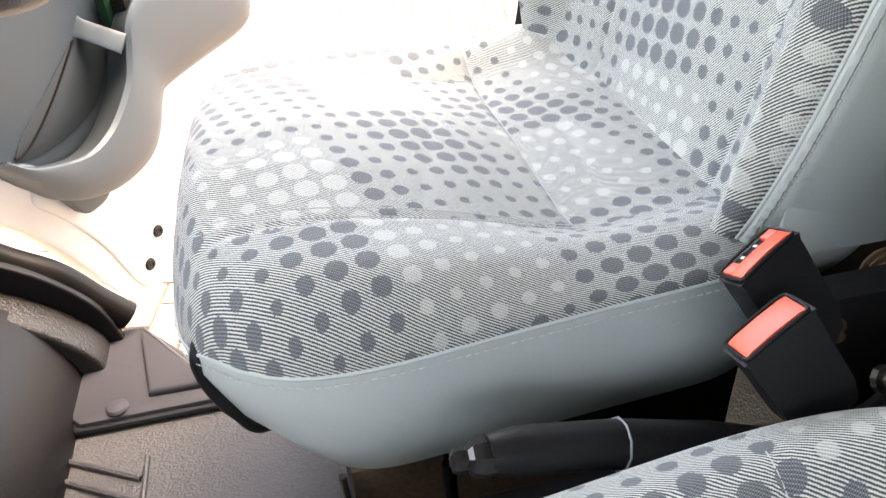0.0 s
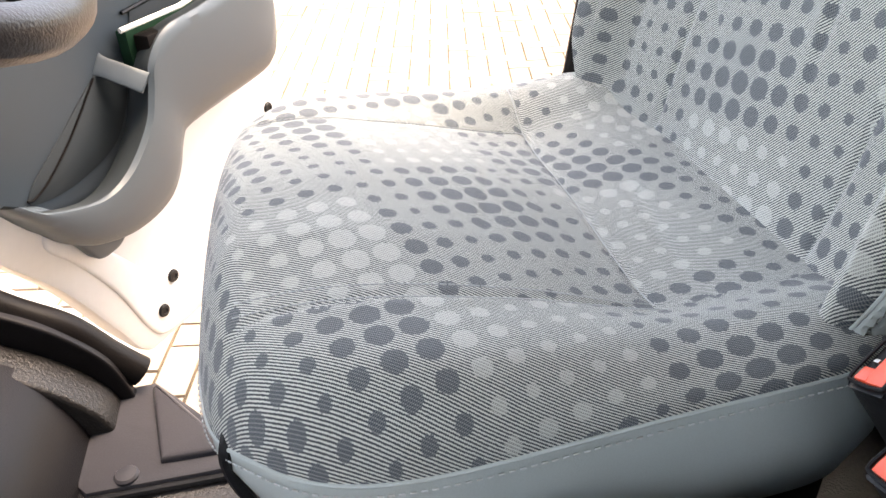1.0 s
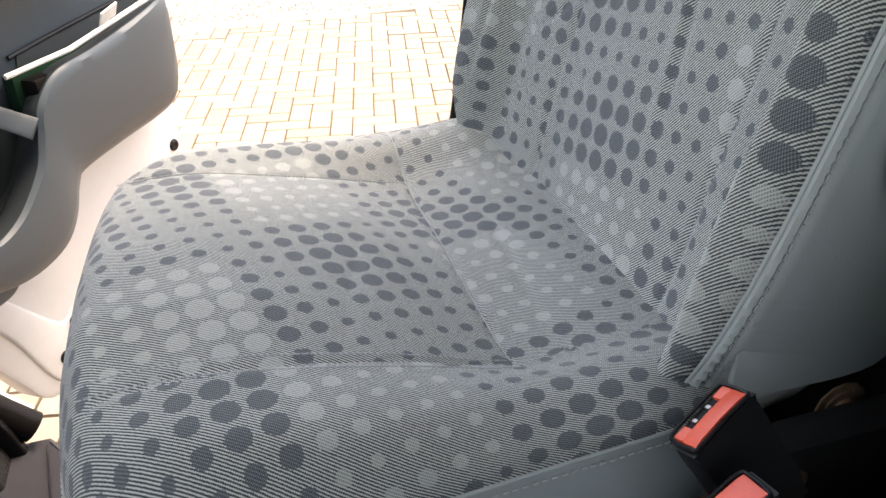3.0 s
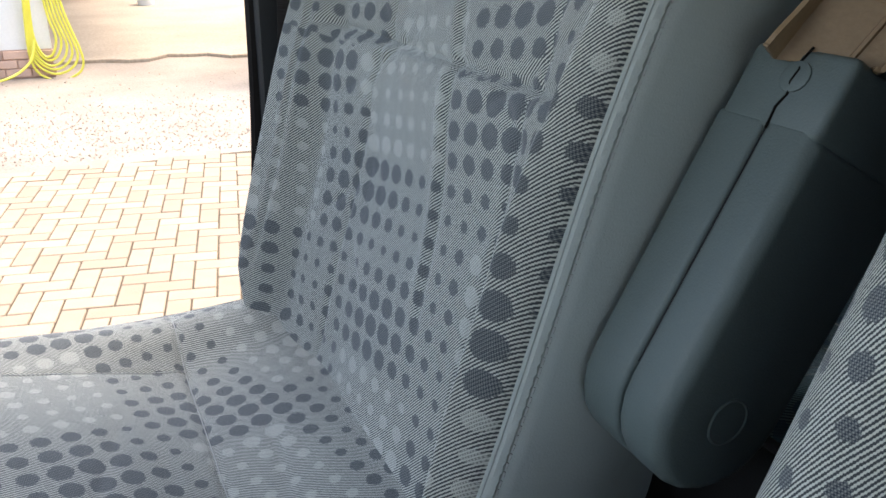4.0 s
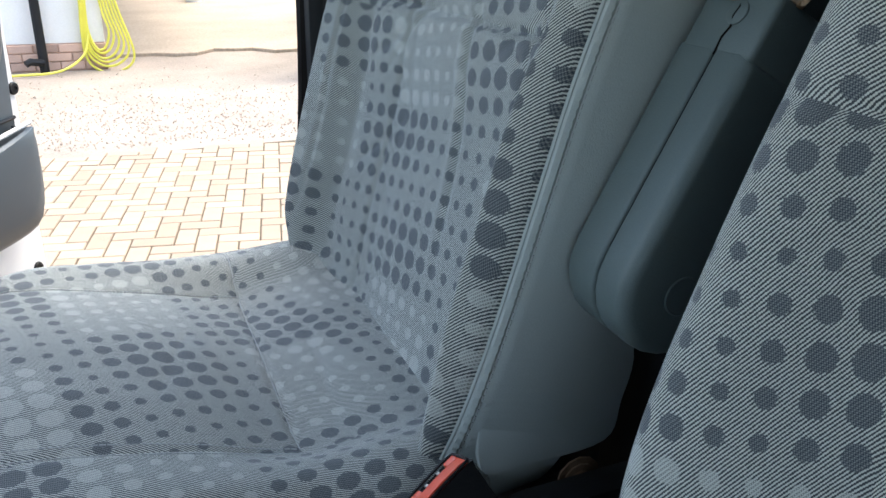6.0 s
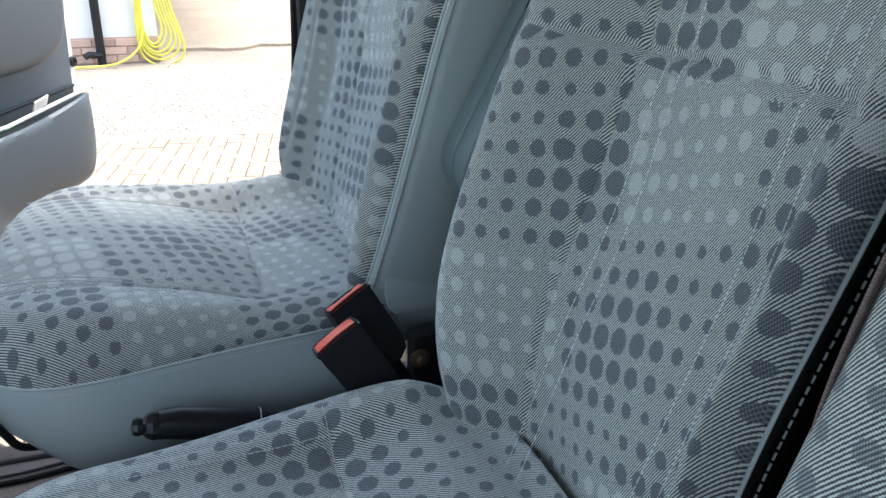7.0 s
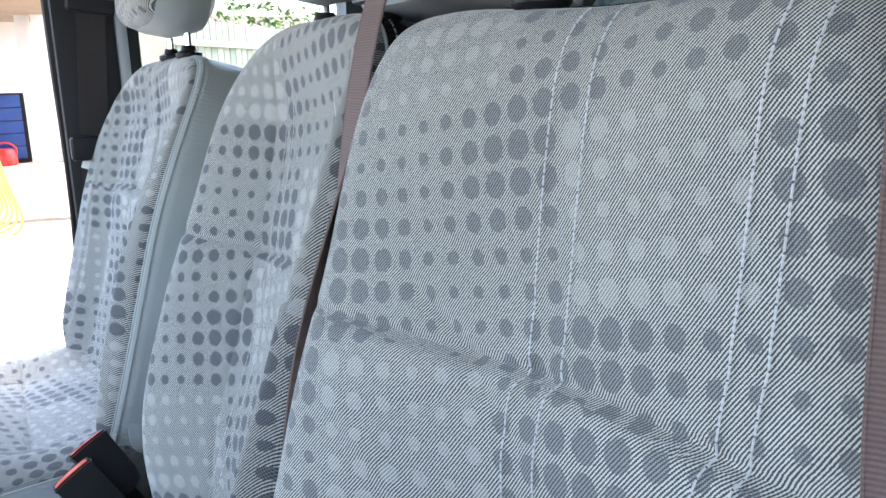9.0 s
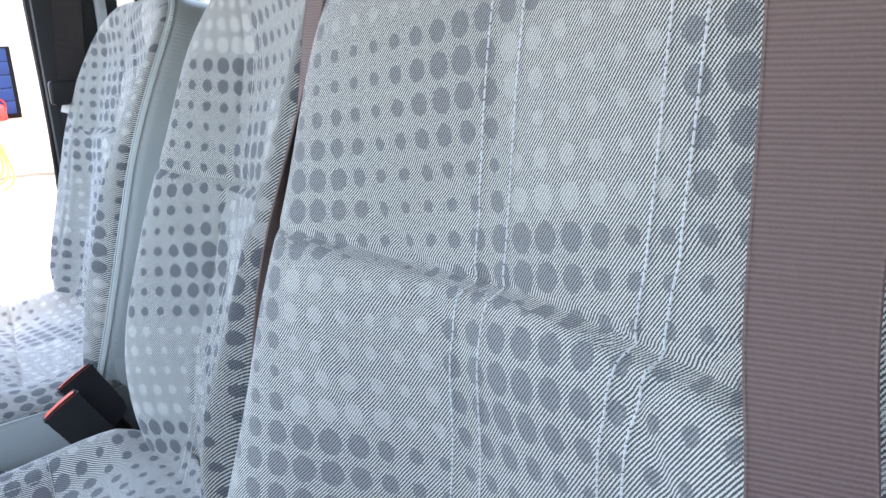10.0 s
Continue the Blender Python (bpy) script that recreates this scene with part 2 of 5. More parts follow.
M_CEIL = mat("grey_headliner", (0.27, 0.28, 0.28), 0.9, 0, 0.06, 4, 400, 0.2)
M_GLASS = glass("window_glass")
M_GREEN = mat("green_folder", (0.008, 0.030, 0.016), 0.6, 0, 0.15, 8, 100, 0, 0.1)
M_TIN = mat("bare_steel", (0.35, 0.33, 0.30), 0.4, 1.0, 0.2, 12, 120, 0.1)
M_RUST = mat("rusty_steel", (0.16, 0.10, 0.06), 0.7, 0.4, 0.35, 14, 160, 0.3)


# ---- mesh helpers ----
def thing(name, at, label, category, group="", kind=""):
    ob = new(name)
    ob.empty_display_size = 0.05
    ob.location = at
    return tagged(ob, label, category, group, kind)


def origin(ob):
    p = Vector(ob.location)
    return p + origin(ob.parent) if ob.parent and ob.type == "EMPTY" else p


def part(name, bm, material, parent=None, label="", smooth=True):
    """One bmesh, in world coordinates, as one mesh object under a thing or under a part."""
    me = bpy.data.meshes.new(name)
    bmesh.ops.recalc_face_normals(bm, faces=bm.faces)
    bm.to_mesh(me)
    bm.free()
    me.materials.append(material)
    if smooth:
        me.shade_smooth()
        me.set_sharp_from_angle(angle=radians(35))
    ob = new(name, me)
    if parent is not None:
        ob.parent = parent
        ob.matrix_parent_inverse = Matrix.Translation(root_of(parent).location).inverted()
        if parent.type == "MESH":
            ob.matrix_parent_inverse = Matrix.Identity(4)
    if label:
        ob["label"] = label
    return ob


def root_of(ob):
    while ob.parent:
        ob = ob.parent
    return ob


def structure(name, bm, material, label, category, smooth=False):
    ob = part(name, bm, material, None, "", smooth)
    return tagged(ob, label, category, "", "structure")


def box(bm, x0, x1, y0, y1, z0, z1, m=None, bevel=0.0, seg=2):
    r = bmesh.ops.create_cube(bm, size=1)
    vs = r["verts"]
    bmesh.ops.scale(bm, vec=(x1 - x0, y1 - y0, z1 - z0), verts=vs)
    bmesh.ops.translate(bm, vec=((x0 + x1) / 2, (y0 + y1) / 2, (z0 + z1) / 2), verts=vs)
    if bevel:
        es = list({e for v in vs for e in v.link_edges})
        out = bmesh.ops.bevel(bm, geom=es, offset=bevel, segments=seg, profile=0.6, affect="EDGES")
        vs = list({v for f in out["faces"] for v in f.verts} | {v for v in vs if v.is_valid})
        seen, todo = set(vs), list(vs)
        while todo:
            for e in todo.pop().link_edges:
                for w in e.verts:
                    if w not in seen:
                        seen.add(w)
                        todo.append(w)
        vs = list(seen)
    if m is not None:
        bmesh.ops.transform(bm, matrix=m, verts=vs)
    return vs


def boxed(x0, x1, y0, y1, z0, z1, m=None, bevel=0.0, seg=2):
    bm = bmesh.new()
    box(bm, x0, x1, y0, y1, z0, z1, m, bevel, seg)
    return bm


def tube(bm, pts, radius, closed=False, sides=8, flat=1.0):
    """A tube along points. radius may be one number or one for each point."""
    pts = [Vector(p) for p in pts]
    n = len(pts)
    rings = []
    up = Vector((0, 0, 1))
    prev = None
    for i, p in enumerate(pts):
        a = pts[(i - 1) % n] if closed or i > 0 else p
        c = pts[(i + 1) % n] if closed or i < n - 1 else p
        d = (c - a).normalized()
        side = d.cross(prev if prev is not None else up)
        if side.length < 1e-4:
            side = d.cross(Vector((1, 0, 0)))
        side.normalize()
        nor = side.cross(d).normalized()
        prev = nor
        r = radius[i] if isinstance(radius, (list, tuple)) else radius
        rings.append([bm.verts.new(p + side * math.cos(2 * math.pi * k / sides) * r + nor * math.sin(2 * math.pi * k / sides) * r * flat) for k in range(sides)])
    for i in range(n if closed else n - 1):
        a, c = rings[i], rings[(i + 1) % n]
        for k in range(sides):
            bm.faces.new((a[k], a[(k + 1) % sides], c[(k + 1) % sides], c[k]))
    if not closed:
        bm.faces.new(rings[0])
        bm.faces.new(rings[-1])
    return bm


def tubed(pts, radius, closed=False, sides=8, flat=1.0):
    return tube(bmesh.new(), pts, radius, closed, sides, flat)


def lathe(bm, profile, m=None, sides=24):
    """Turns (radius, height) points round z."""
    rings = [[bm.verts.new((r * math.cos(2 * math.pi * k / sides), r * math.sin(2 * math.pi * k / sides), z)) for k in range(sides)] for r, z in profile]
    for a, c in zip(rings, rings[1:]):
        for k in range(sides):
            bm.faces.new((a[k], a[(k + 1) % sides], c[(k + 1) % sides], c[k]))
    bm.faces.new(rings[0])
    bm.faces.new(rings[-1])
    if m is not None:
        bmesh.ops.transform(bm, matrix=m, verts=[v for r in rings for v in r])
    return bm


def ribbon(bm, pts, across, width, thick=0.0014, bulge=0.0):
    """A strap: points along its middle, and for each the direction across it."""
    rows = []
    n = len(pts)
    for i, p in enumerate(pts):
        p = Vector(p)
        a = Vector(across[i] if isinstance(across, list) else across).normalized()
        d = (Vector(pts[min(i + 1, n - 1)]) - Vector(pts[max(i - 1, 0)])).normalized()
        nor = d.cross(a).normalized()
        row = []
        for s in (1, -1):
            line = [p + a * width * k + nor * (s * thick / 2 + bulge * (1 - (2 * k) ** 2)) for k in (-0.5, -0.45, -0.2, 0, 0.2, 0.45, 0.5)]
            row.append([bm.verts.new(q) for q in (line if s == 1 else reversed(line))])
        rows.append(row[0] + row[1])
    for a, c in zip(rows, rows[1:]):
        k = len(a)
        for i in range(k):
            bm.faces.new((a[i], a[(i + 1) % k], c[(i + 1) % k], c[i]))
    bm.faces.new(rows[0])
    bm.faces.new(rows[-1])
    return bm


def prism(bm, outline, depth, m, bevel=0.0, seg=2):
    """A flat outline (x, y), extruded by depth along its local z, then placed by m."""
    lo = [bm.verts.new((x, y, 0)) for x, y in outline]
    f = bm.faces.new(lo)
    r = bmesh.ops.extrude_face_region(bm, geom=[f])
    top = [v for v in r["geom"] if isinstance(v, bmesh.types.BMVert)]
    bmesh.ops.translate(bm, vec=(0, 0, depth), verts=top)
    vs = lo + top
    if bevel:
        es = [e for e in {e for v in top for e in v.link_edges} if all(v in top for v in e.verts)]
        out = bmesh.ops.bevel(bm, geom=es, offset=bevel, segments=seg, profile=0.5, affect="EDGES")
        vs = [v for v in set(lo) | set(top) | {v for q in out["faces"] for v in q.verts} if v.is_valid]
    bmesh.ops.transform(bm, matrix=m, verts=vs)
    return bm


def smooth_line(pts, steps=8, closed=False):
    """Catmull-Rom through points of any dimension."""
    out = []
    n = len(pts)
    for i in range(n if closed else n - 1):
        p = [np.array(pts[(i + k) % n] if closed else pts[min(max(i + k, 0), n - 1)], float) for k in (-1, 0, 1, 2)]
        for s in range(steps):
            t = s / steps
            out.append(tuple(0.5 * (2 * p[1] + (p[2] - p[0]) * t + (2 * p[0] - 5 * p[1] + 4 * p[2] - p[3]) * t * t + (3 * p[1] - p[0] - 3 * p[2] + p[3]) * t ** 3)))
    if not closed:
        out.append(tuple(float(q) for q in pts[-1]))
    return out


# ---- seats ----
def pad_grid(L, W, hf, power=5.0, edge=0.16, roll=0.035, n=72, shift=None, rear_power=None, open_top=False, radial=False):
    """Points of an upholstered face: a rounded rectangle L x W, with height hf(x, y) and an edge rolled down by roll."""
    t = np.linspace(-1, 1, n)
    a = np.sign(t) * (1 - (1 - np.abs(t)) ** 1.45)
    A, B = np.meshgrid(a, a, indexing="ij")
    rho = np.maximum(np.abs(A), np.abs(B))
    if rear_power is not None:
        power = power + (rear_power - power) * np.clip(A * 1.4, 0, 1) - 0.6 * np.clip(-A * B, 0, 1)
    nrm = (np.abs(A) ** power + np.abs(B) ** power) ** (1 / power)
    k = np.where(nrm > 0, rho / np.maximum(nrm, 1e-9), 1)
    X, Y = A * k * L / 2, B * k * W / 2
    q = np.clip((rho - (1 - edge)) / edge, 0, 1)
    drop = 1 - np.sqrt(np.maximum(1 - q * q, 0))
    qf = np.clip((np.maximum(-A, np.abs(B)) - (1 - edge)) / edge, 0, 1) if open_top else q
    fade = 1 - qf ** 3
    Z = hf(X, Y) * fade + roll * (1 - drop)
    # cloth coordinates: flat in the middle, and running on over the rolled edge
    xs, ys = np.linspace(-L / 2, L / 2, 240), np.linspace(-W / 2, W / 2, 240)

    def arc(x, y, along):
        e = 0 * along if radial else np.clip((np.abs(along) / along[-1] - 1 + edge) / edge, 0, 1)
        z = hf(x, y) * (1 - e ** 3) + roll * np.sqrt(1 - e * e)
        if shift is not None:
            z = shift(x, y, z)[2]
        # the cut of the cloth ignores the fold at the seam
        z = np.convolve(np.pad(z, 16, mode='edge'), np.ones(33) / 33, mode='valid')
        d = np.concatenate(([0], np.cumsum(np.hypot(np.diff(along), np.diff(z)))))
        return d - np.interp(0, along, d)
    U = np.interp(X, xs, arc(xs, 0 * xs, xs))
    V = np.interp(Y, ys, arc(0 * ys - 0.1 * L, ys, ys))
    if radial:
        # the cloth runs on square to the rim
        gx, gy = np.sign(A) * np.abs(A) ** (power - 1), np.sign(B) * np.abs(B) ** (power - 1)
        gl = np.maximum(np.hypot(gx, gy), 1e-9)
        U, V = U + gx / gl * roll * drop * 0.75, V + gy / gl * roll * drop * 0.75
    X0, Y0 = X, Y
    if shift is not None:
        X, Y, Z = shift(X, Y, Z)
        U, V = U + X - X0, V + Y - Y0
    return X, Y, Z, U, V, X0, Y0


def weave(U, V, turn, su, sv, at, block):
    """Cloth coordinates of a panel: turned by some degrees, stretched, and cut so that the point at lies on a given place of the pattern."""
    c, q = math.cos(radians(turn)), math.sin(radians(turn))
    du, dv = (U - at[0]) * su, (V - at[1]) * sv
    return du * c + dv * q + block[0] * PITCH, -du * q + dv * c + block[1] * PITCH


PALE, DARK = (3.25, 4.0), (9.75, 4.0)  # middles of a block of pale and of dark dots
PLAIN = (lambda X, Y: np.zeros(X.shape, int), ((12.0, 1.0, 1.0, (0.0, 0.0), (1.0, 4.0)),))


def pad_mesh(name, grid, m, material, parent, label="", panels=PLAIN):
    """The cloth of a pad, its panels cut apart, with UVs that run along the surface in metres."""
    X, Y, Z, U, V, X0, Y0 = grid
    n = X.shape[0]
    P = np.stack((X, Y, Z), -1)
    mid_ = lambda q: (q[:-1, :-1] + q[1:, :-1] + q[1:, 1:] + q[:-1, 1:]) / 4
    which = panels[0](mid_(X0), mid_(Y0))
    cuts = [weave(U, V, *spec) for spec in panels[1]]
    bm = bmesh.new()
    lay = bm.loops.layers.uv.new("UVMap")
    vs = [[bm.verts.new(m @ Vector(P[i, j])) for j in range(n)] for i in range(n)]
    for i in range(n - 1):
        for j in range(n - 1):
            f = bm.faces.new((vs[i][j], vs[i + 1][j], vs[i + 1][j + 1], vs[i][j + 1]))
            cu, cv = cuts[which[i, j]]
            for lp, (ii, jj) in zip(f.loops, ((i, j), (i + 1, j), (i + 1, j + 1), (i, j + 1))):
                lp[lay].uv = (cu[ii, jj], cv[ii, jj])
    return part(name, bm, material, parent, label)


def pad_rim(grid):
    X, Y, Z = grid[:3]
    n = X.shape[0]
    P = np.stack((X, Y, Z), -1)
    ids = [(i, 0) for i in range(n)] + [(n - 1, j) for j in range(1, n)] + [(i, n - 1) for i in range(n - 2, -1, -1)] + [(0, j) for j in range(n - 2, 0, -1)]
    return [Vector(P[i, j]) for i, j in ids]


def pad_skirt(name, rim, rings, m, material, parent, L, W, cap=True, label="", under=0.0):
    """Side cover that hangs from the rim: rings of (outward, down) in metres, or a function of the rim point."""
    bm = bmesh.new()
    loops = []
    for out, down in rings:
        loop = []
        for p in rim:
            o, d = (out(p), down(p)) if callable(out) else (out, down)
            r = Vector((p.x * (1 + 2 * o / L), p.y * (1 + 2 * o / W), p.z - d))
            r.x += under * (d / rings[-1][1]) ** 1.4 * min(max(-p.x / (L / 2) - 0.25, 0) / 0.75, 1)
            loop.append(bm.verts.new(m @ r))
        loops.append(loop)
    k = len(rim)
    for a, c in zip(loops, loops[1:]):
        for i in range(k):
            bm.faces.new((a[i], a[(i + 1) % k], c[(i + 1) % k], c[i]))
    if cap:
        bm.faces.new(loops[-1])
    return part(name, bm, material, parent, label)


def stitches(name, line, m, parent, length=0.0042, gap=0.003, radius=0.0007, material=None, label="pale sewing thread"):
    """A row of separate stitches along a line of local points."""
    pts = [m @ Vector(p) for p in line]
    bm = bmesh.new()
    on = True
    cur = [pts[0]]
    left = length
    for a, c in zip(pts, pts[1:]):
        d = (c - a).length
        pos = 0.0
        while d - pos > left:
            pos += left
            q = a.lerp(c, pos / d)
            if on:
                cur.append(q)
                tube(bm, [cur[0], cur[-1]], radius, False, 5)
            on = not on
            left = length if on else gap
            cur = [q]
        left -= d - pos
    return tagged(part(name, bm, material or M_SEAM, parent, label), label, "", "", "stuff")


def gauss(x, w):
    return np.exp(-(x / w) ** 2)


def bump_(x, lo, hi, soft):
    """1 between lo and hi, with soft shoulders."""
    return 1 / (1 + np.exp(-(x - lo) / soft)) * 1 / (1 + np.exp((x - hi) / soft))


def cushion_height(W, L):
    def hf(X, Y):
        # X runs from front (-) to rear (+)
        v = np.abs(Y) / (W / 2)
        u = X / L + 0.5
        wing = bump_(v, 0.72, 2, 0.05)
        z = 0.022 * gauss(u - 0.18, 0.28) - 0.040 * (1 - gauss(u - 0.2, 0.42)) * (1 - 0.45 * wing)
        # the dip at the cross seam, deepest between the side rolls
        z -= 0.015 * gauss(u - 0.70, 0.13) * (1 - 0.8 * wing)
        z += 0.012 * bump_(v, 0.70, 0.97, 0.05)
        z -= 0.0022 * gauss(np.abs(Y) - 0.172, 0.004) * bump_(u, 0.08, 0.69, 0.02)
        z -= 0.0040 * gauss(u - 0.69, 0.008) * bump_(Y / (W / 2), -0.61, 0.95, 0.02)
        z -= 0.030 * np.clip(Y / (W / 2), 0, 1) * np.clip(1.7 - 2 * u, 0, 1)
        z += 0.008 * np.clip(Y / (W / 2) - 0.5, 0, 1) * np.clip(3 * u - 1.5, 0, 1)
        z += 0.0022 * np.sin(18 * X + 9 * Y) * np.cos(21 * Y - 6 * X) * bump_(u, 0.3, 0.95, 0.1)
        # creases that sitting has left
        for slope, at, size in ((0.5, 0.52, 0.0022), (-0.4, 0.60, 0.0018), (0.15, 0.80, 0.0020)):
            z -= size * gauss(u - at - slope * Y, 0.012) * gauss(Y + 0.03, 0.11)
        return z
    return hf


def back_height(W, L, dish=0.085, right=1.0, ramp0=0.56, ramp1=0.88, left=1.0, lean=0.0, seam_drop=0.0, step=1.0, top_low=0.0, pleats=False):
    def hf(X, Y):
        # X runs from the bottom (-) to the top (+); right < 1 keeps the far wing low
        v = np.abs(Y) / (W / 2)
        u = X / L + 0.5
        wing = np.where(Y < 0, right, left)
        ramp = np.clip((v - ramp0) / (ramp1 - ramp0), 0, 1)
        ramp = ramp * ramp * (3 - 2 * ramp) * wing * (1 - top_low * np.clip((u - 0.5) / 0.3, 0, 1))
        deep = dish * bump_(u, -1, 0.61, 0.045) + dish * 0.76 * bump_(u, 0.61, 0.92, 0.045)
        if lean:
            deep = dish * np.minimum(1 - lean * (u - 0.45), 1.1)
        z = -deep * (1 - ramp)
        z += 0.006 * bump_(v, 0.6, 0.95, 0.05)
        us = 0.597 + 0.020 * (1 - ramp)
        if seam_drop:
            us = 0.613 + seam_drop * np.clip((0.23 - Y) / 0.2, 0, 1.1)
        z -= 0.005 * gauss(u - us - 0.005, 0.007) * bump_(v, -1, 0.90, 0.03)
        z += step * (0.007 + 0.006 * gauss(u - us + 0.07, 0.08)) / (1 + np.exp(np.clip((u - us) / 0.0045, -60, 60))) * bump_(Y / (W / 2), -0.97 if seam_drop else -0.85, 0.80, 0.05)
        z -= (0.0 if lean else 0.0035) * gauss(v - ramp0 - 0.14, 0.012) * bump_(u, 0.05, 0.95, 0.03)
        z += 0.0018 * np.sin(25 * X - 8 * Y) * np.cos(13 * Y + 7 * X)
        z += 0.0025 * gauss(u - 0.47 - 0.5 * (v - 0.6), 0.02) * gauss(v - 0.6, 0.15)
        if pleats:
            # the seams between the middle and the side rolls, and a fold down the middle
            z -= 0.0034 * gauss(Y - 0.136, 0.0045) * bump_(u, 0.04, 0.93, 0.02)
            z -= 0.0030 * gauss(Y + 0.151, 0.0045) * bump_(u, 0.04, 0.93, 0.02)
            fold = Y + 0.03 - 0.4 * np.maximum(X - 0.07, 0) - 0.15 * np.minimum(X - 0.07, 0)
            z -= 0.0036 * gauss(fold, 0.006) * bump_(u, 0.28, 0.95, 0.03)
            z += 0.0028 * gauss(fold - 0.012, 0.008) * bump_(u, 0.28, 0.95, 0.03)
            for slope, y0, x0, size in ((1.2, 0.12, -0.02, 0.0030), (-1.6, 0.13, 0.05, 0.0030), (0.9, 0.10, -0.15, 0.0026), (-1.0, 0.16, -0.10, 0.0026)):
                z -= size * gauss(X - x0 - slope * (Y - y0), 0.006) * gauss(Y - y0, 0.035)
        # soft pulls in the cloth that fan out from the seam
        for slope, at, size in ((0.9, 0.66, 0.0030), (-0.8, 0.56, 0.0028), (0.35, 0.74, 0.0022)):
            z -= size * gauss(u - at - slope * (v - 0.55) * 0.4, 0.012) * gauss(v - 0.5, 0.22)
        return z
    return hf




def cushion(seat, y0, y1, zs, x0, x1, cloth, skirt_depth, power=3.35, near_drop=0.0, front_drop=0.0, panels=PLAIN, rear_power=None):
    """A seat cushion between y0 and y1 with its seam at height zs."""
    L, W = x1 - x0, y1 - y0
    m = pose((x0 + x1) / 2, (y0 + y1) / 2, zs)

    def shift(X, Y, Z):
        # the cloth hangs lower over the front edge
        f = np.clip((-X / (L / 2) - 0.78) / 0.22, 0, 1) ** 2
        # and the side towards the bench hangs lower at the front
        side = np.clip(-1.5 * Y / (W / 2) - 0.5, 0, 1)
        Z = Z - front_drop * np.clip(0.35 - X / L, 0, 1)
        return X, Y, Z - 0.070 * f - near_drop * np.clip(0.55 - X / L, 0, 1) ** 2 * side
    g = pad_grid(L, W, cushion_height(W, L), power, 0.17, 0.036, 150 if panels is not PLAIN else 72, shift, rear_power, False, True)
    pad_mesh("cushion_cover", g, m, cloth, seat, "grey twill cloth with rows of dark and pale dots", panels)
    rim = pad_rim(g)
    part("piping", tubed([m @ (p * 1.0) for p in rim], 0.0019, True, 6), M_VINYL, seat)
    dz = skirt_depth
    pad_skirt("cushion_side", rim, [(0.0, 0.0), (0.004, 0.02), (0.004, dz * 0.5), (-0.006, dz * 0.8), (-0.03, dz * 0.97), (-0.07, dz)], m, M_VINYL, seat, L, W, True, "plain grey vinyl side of the cushion", 0.085)
    hf = cushion_height(W, L)
    side = min(0.172, W * 0.36)
    runs = [[(0.19 * L, y) for y in np.linspace(-side, W * 0.44, 40)]]
    runs += [[(x, y) for x in np.linspace(-0.40 * L, 0.19 * L, 40)] for y in (side, -side, -side - 0.024)]
    for run in runs:
        pts = [(x, y, float(hf(np.array([x]), np.array([y]))[0]) + 0.0362 + 0.0014 - front_drop * min(max(0.35 - x / L, 0), 1)) for x, y in run]
        stitches("seam_thread", pts, m, seat, 0.005, 0.0012, 0.0006)
    line = [Vector((p.x * 1.012, p.y * 1.014, p.z - 0.0065)) for p in rim]
    stitches("stitching", line + line[:1], m, seat)
    return m, g


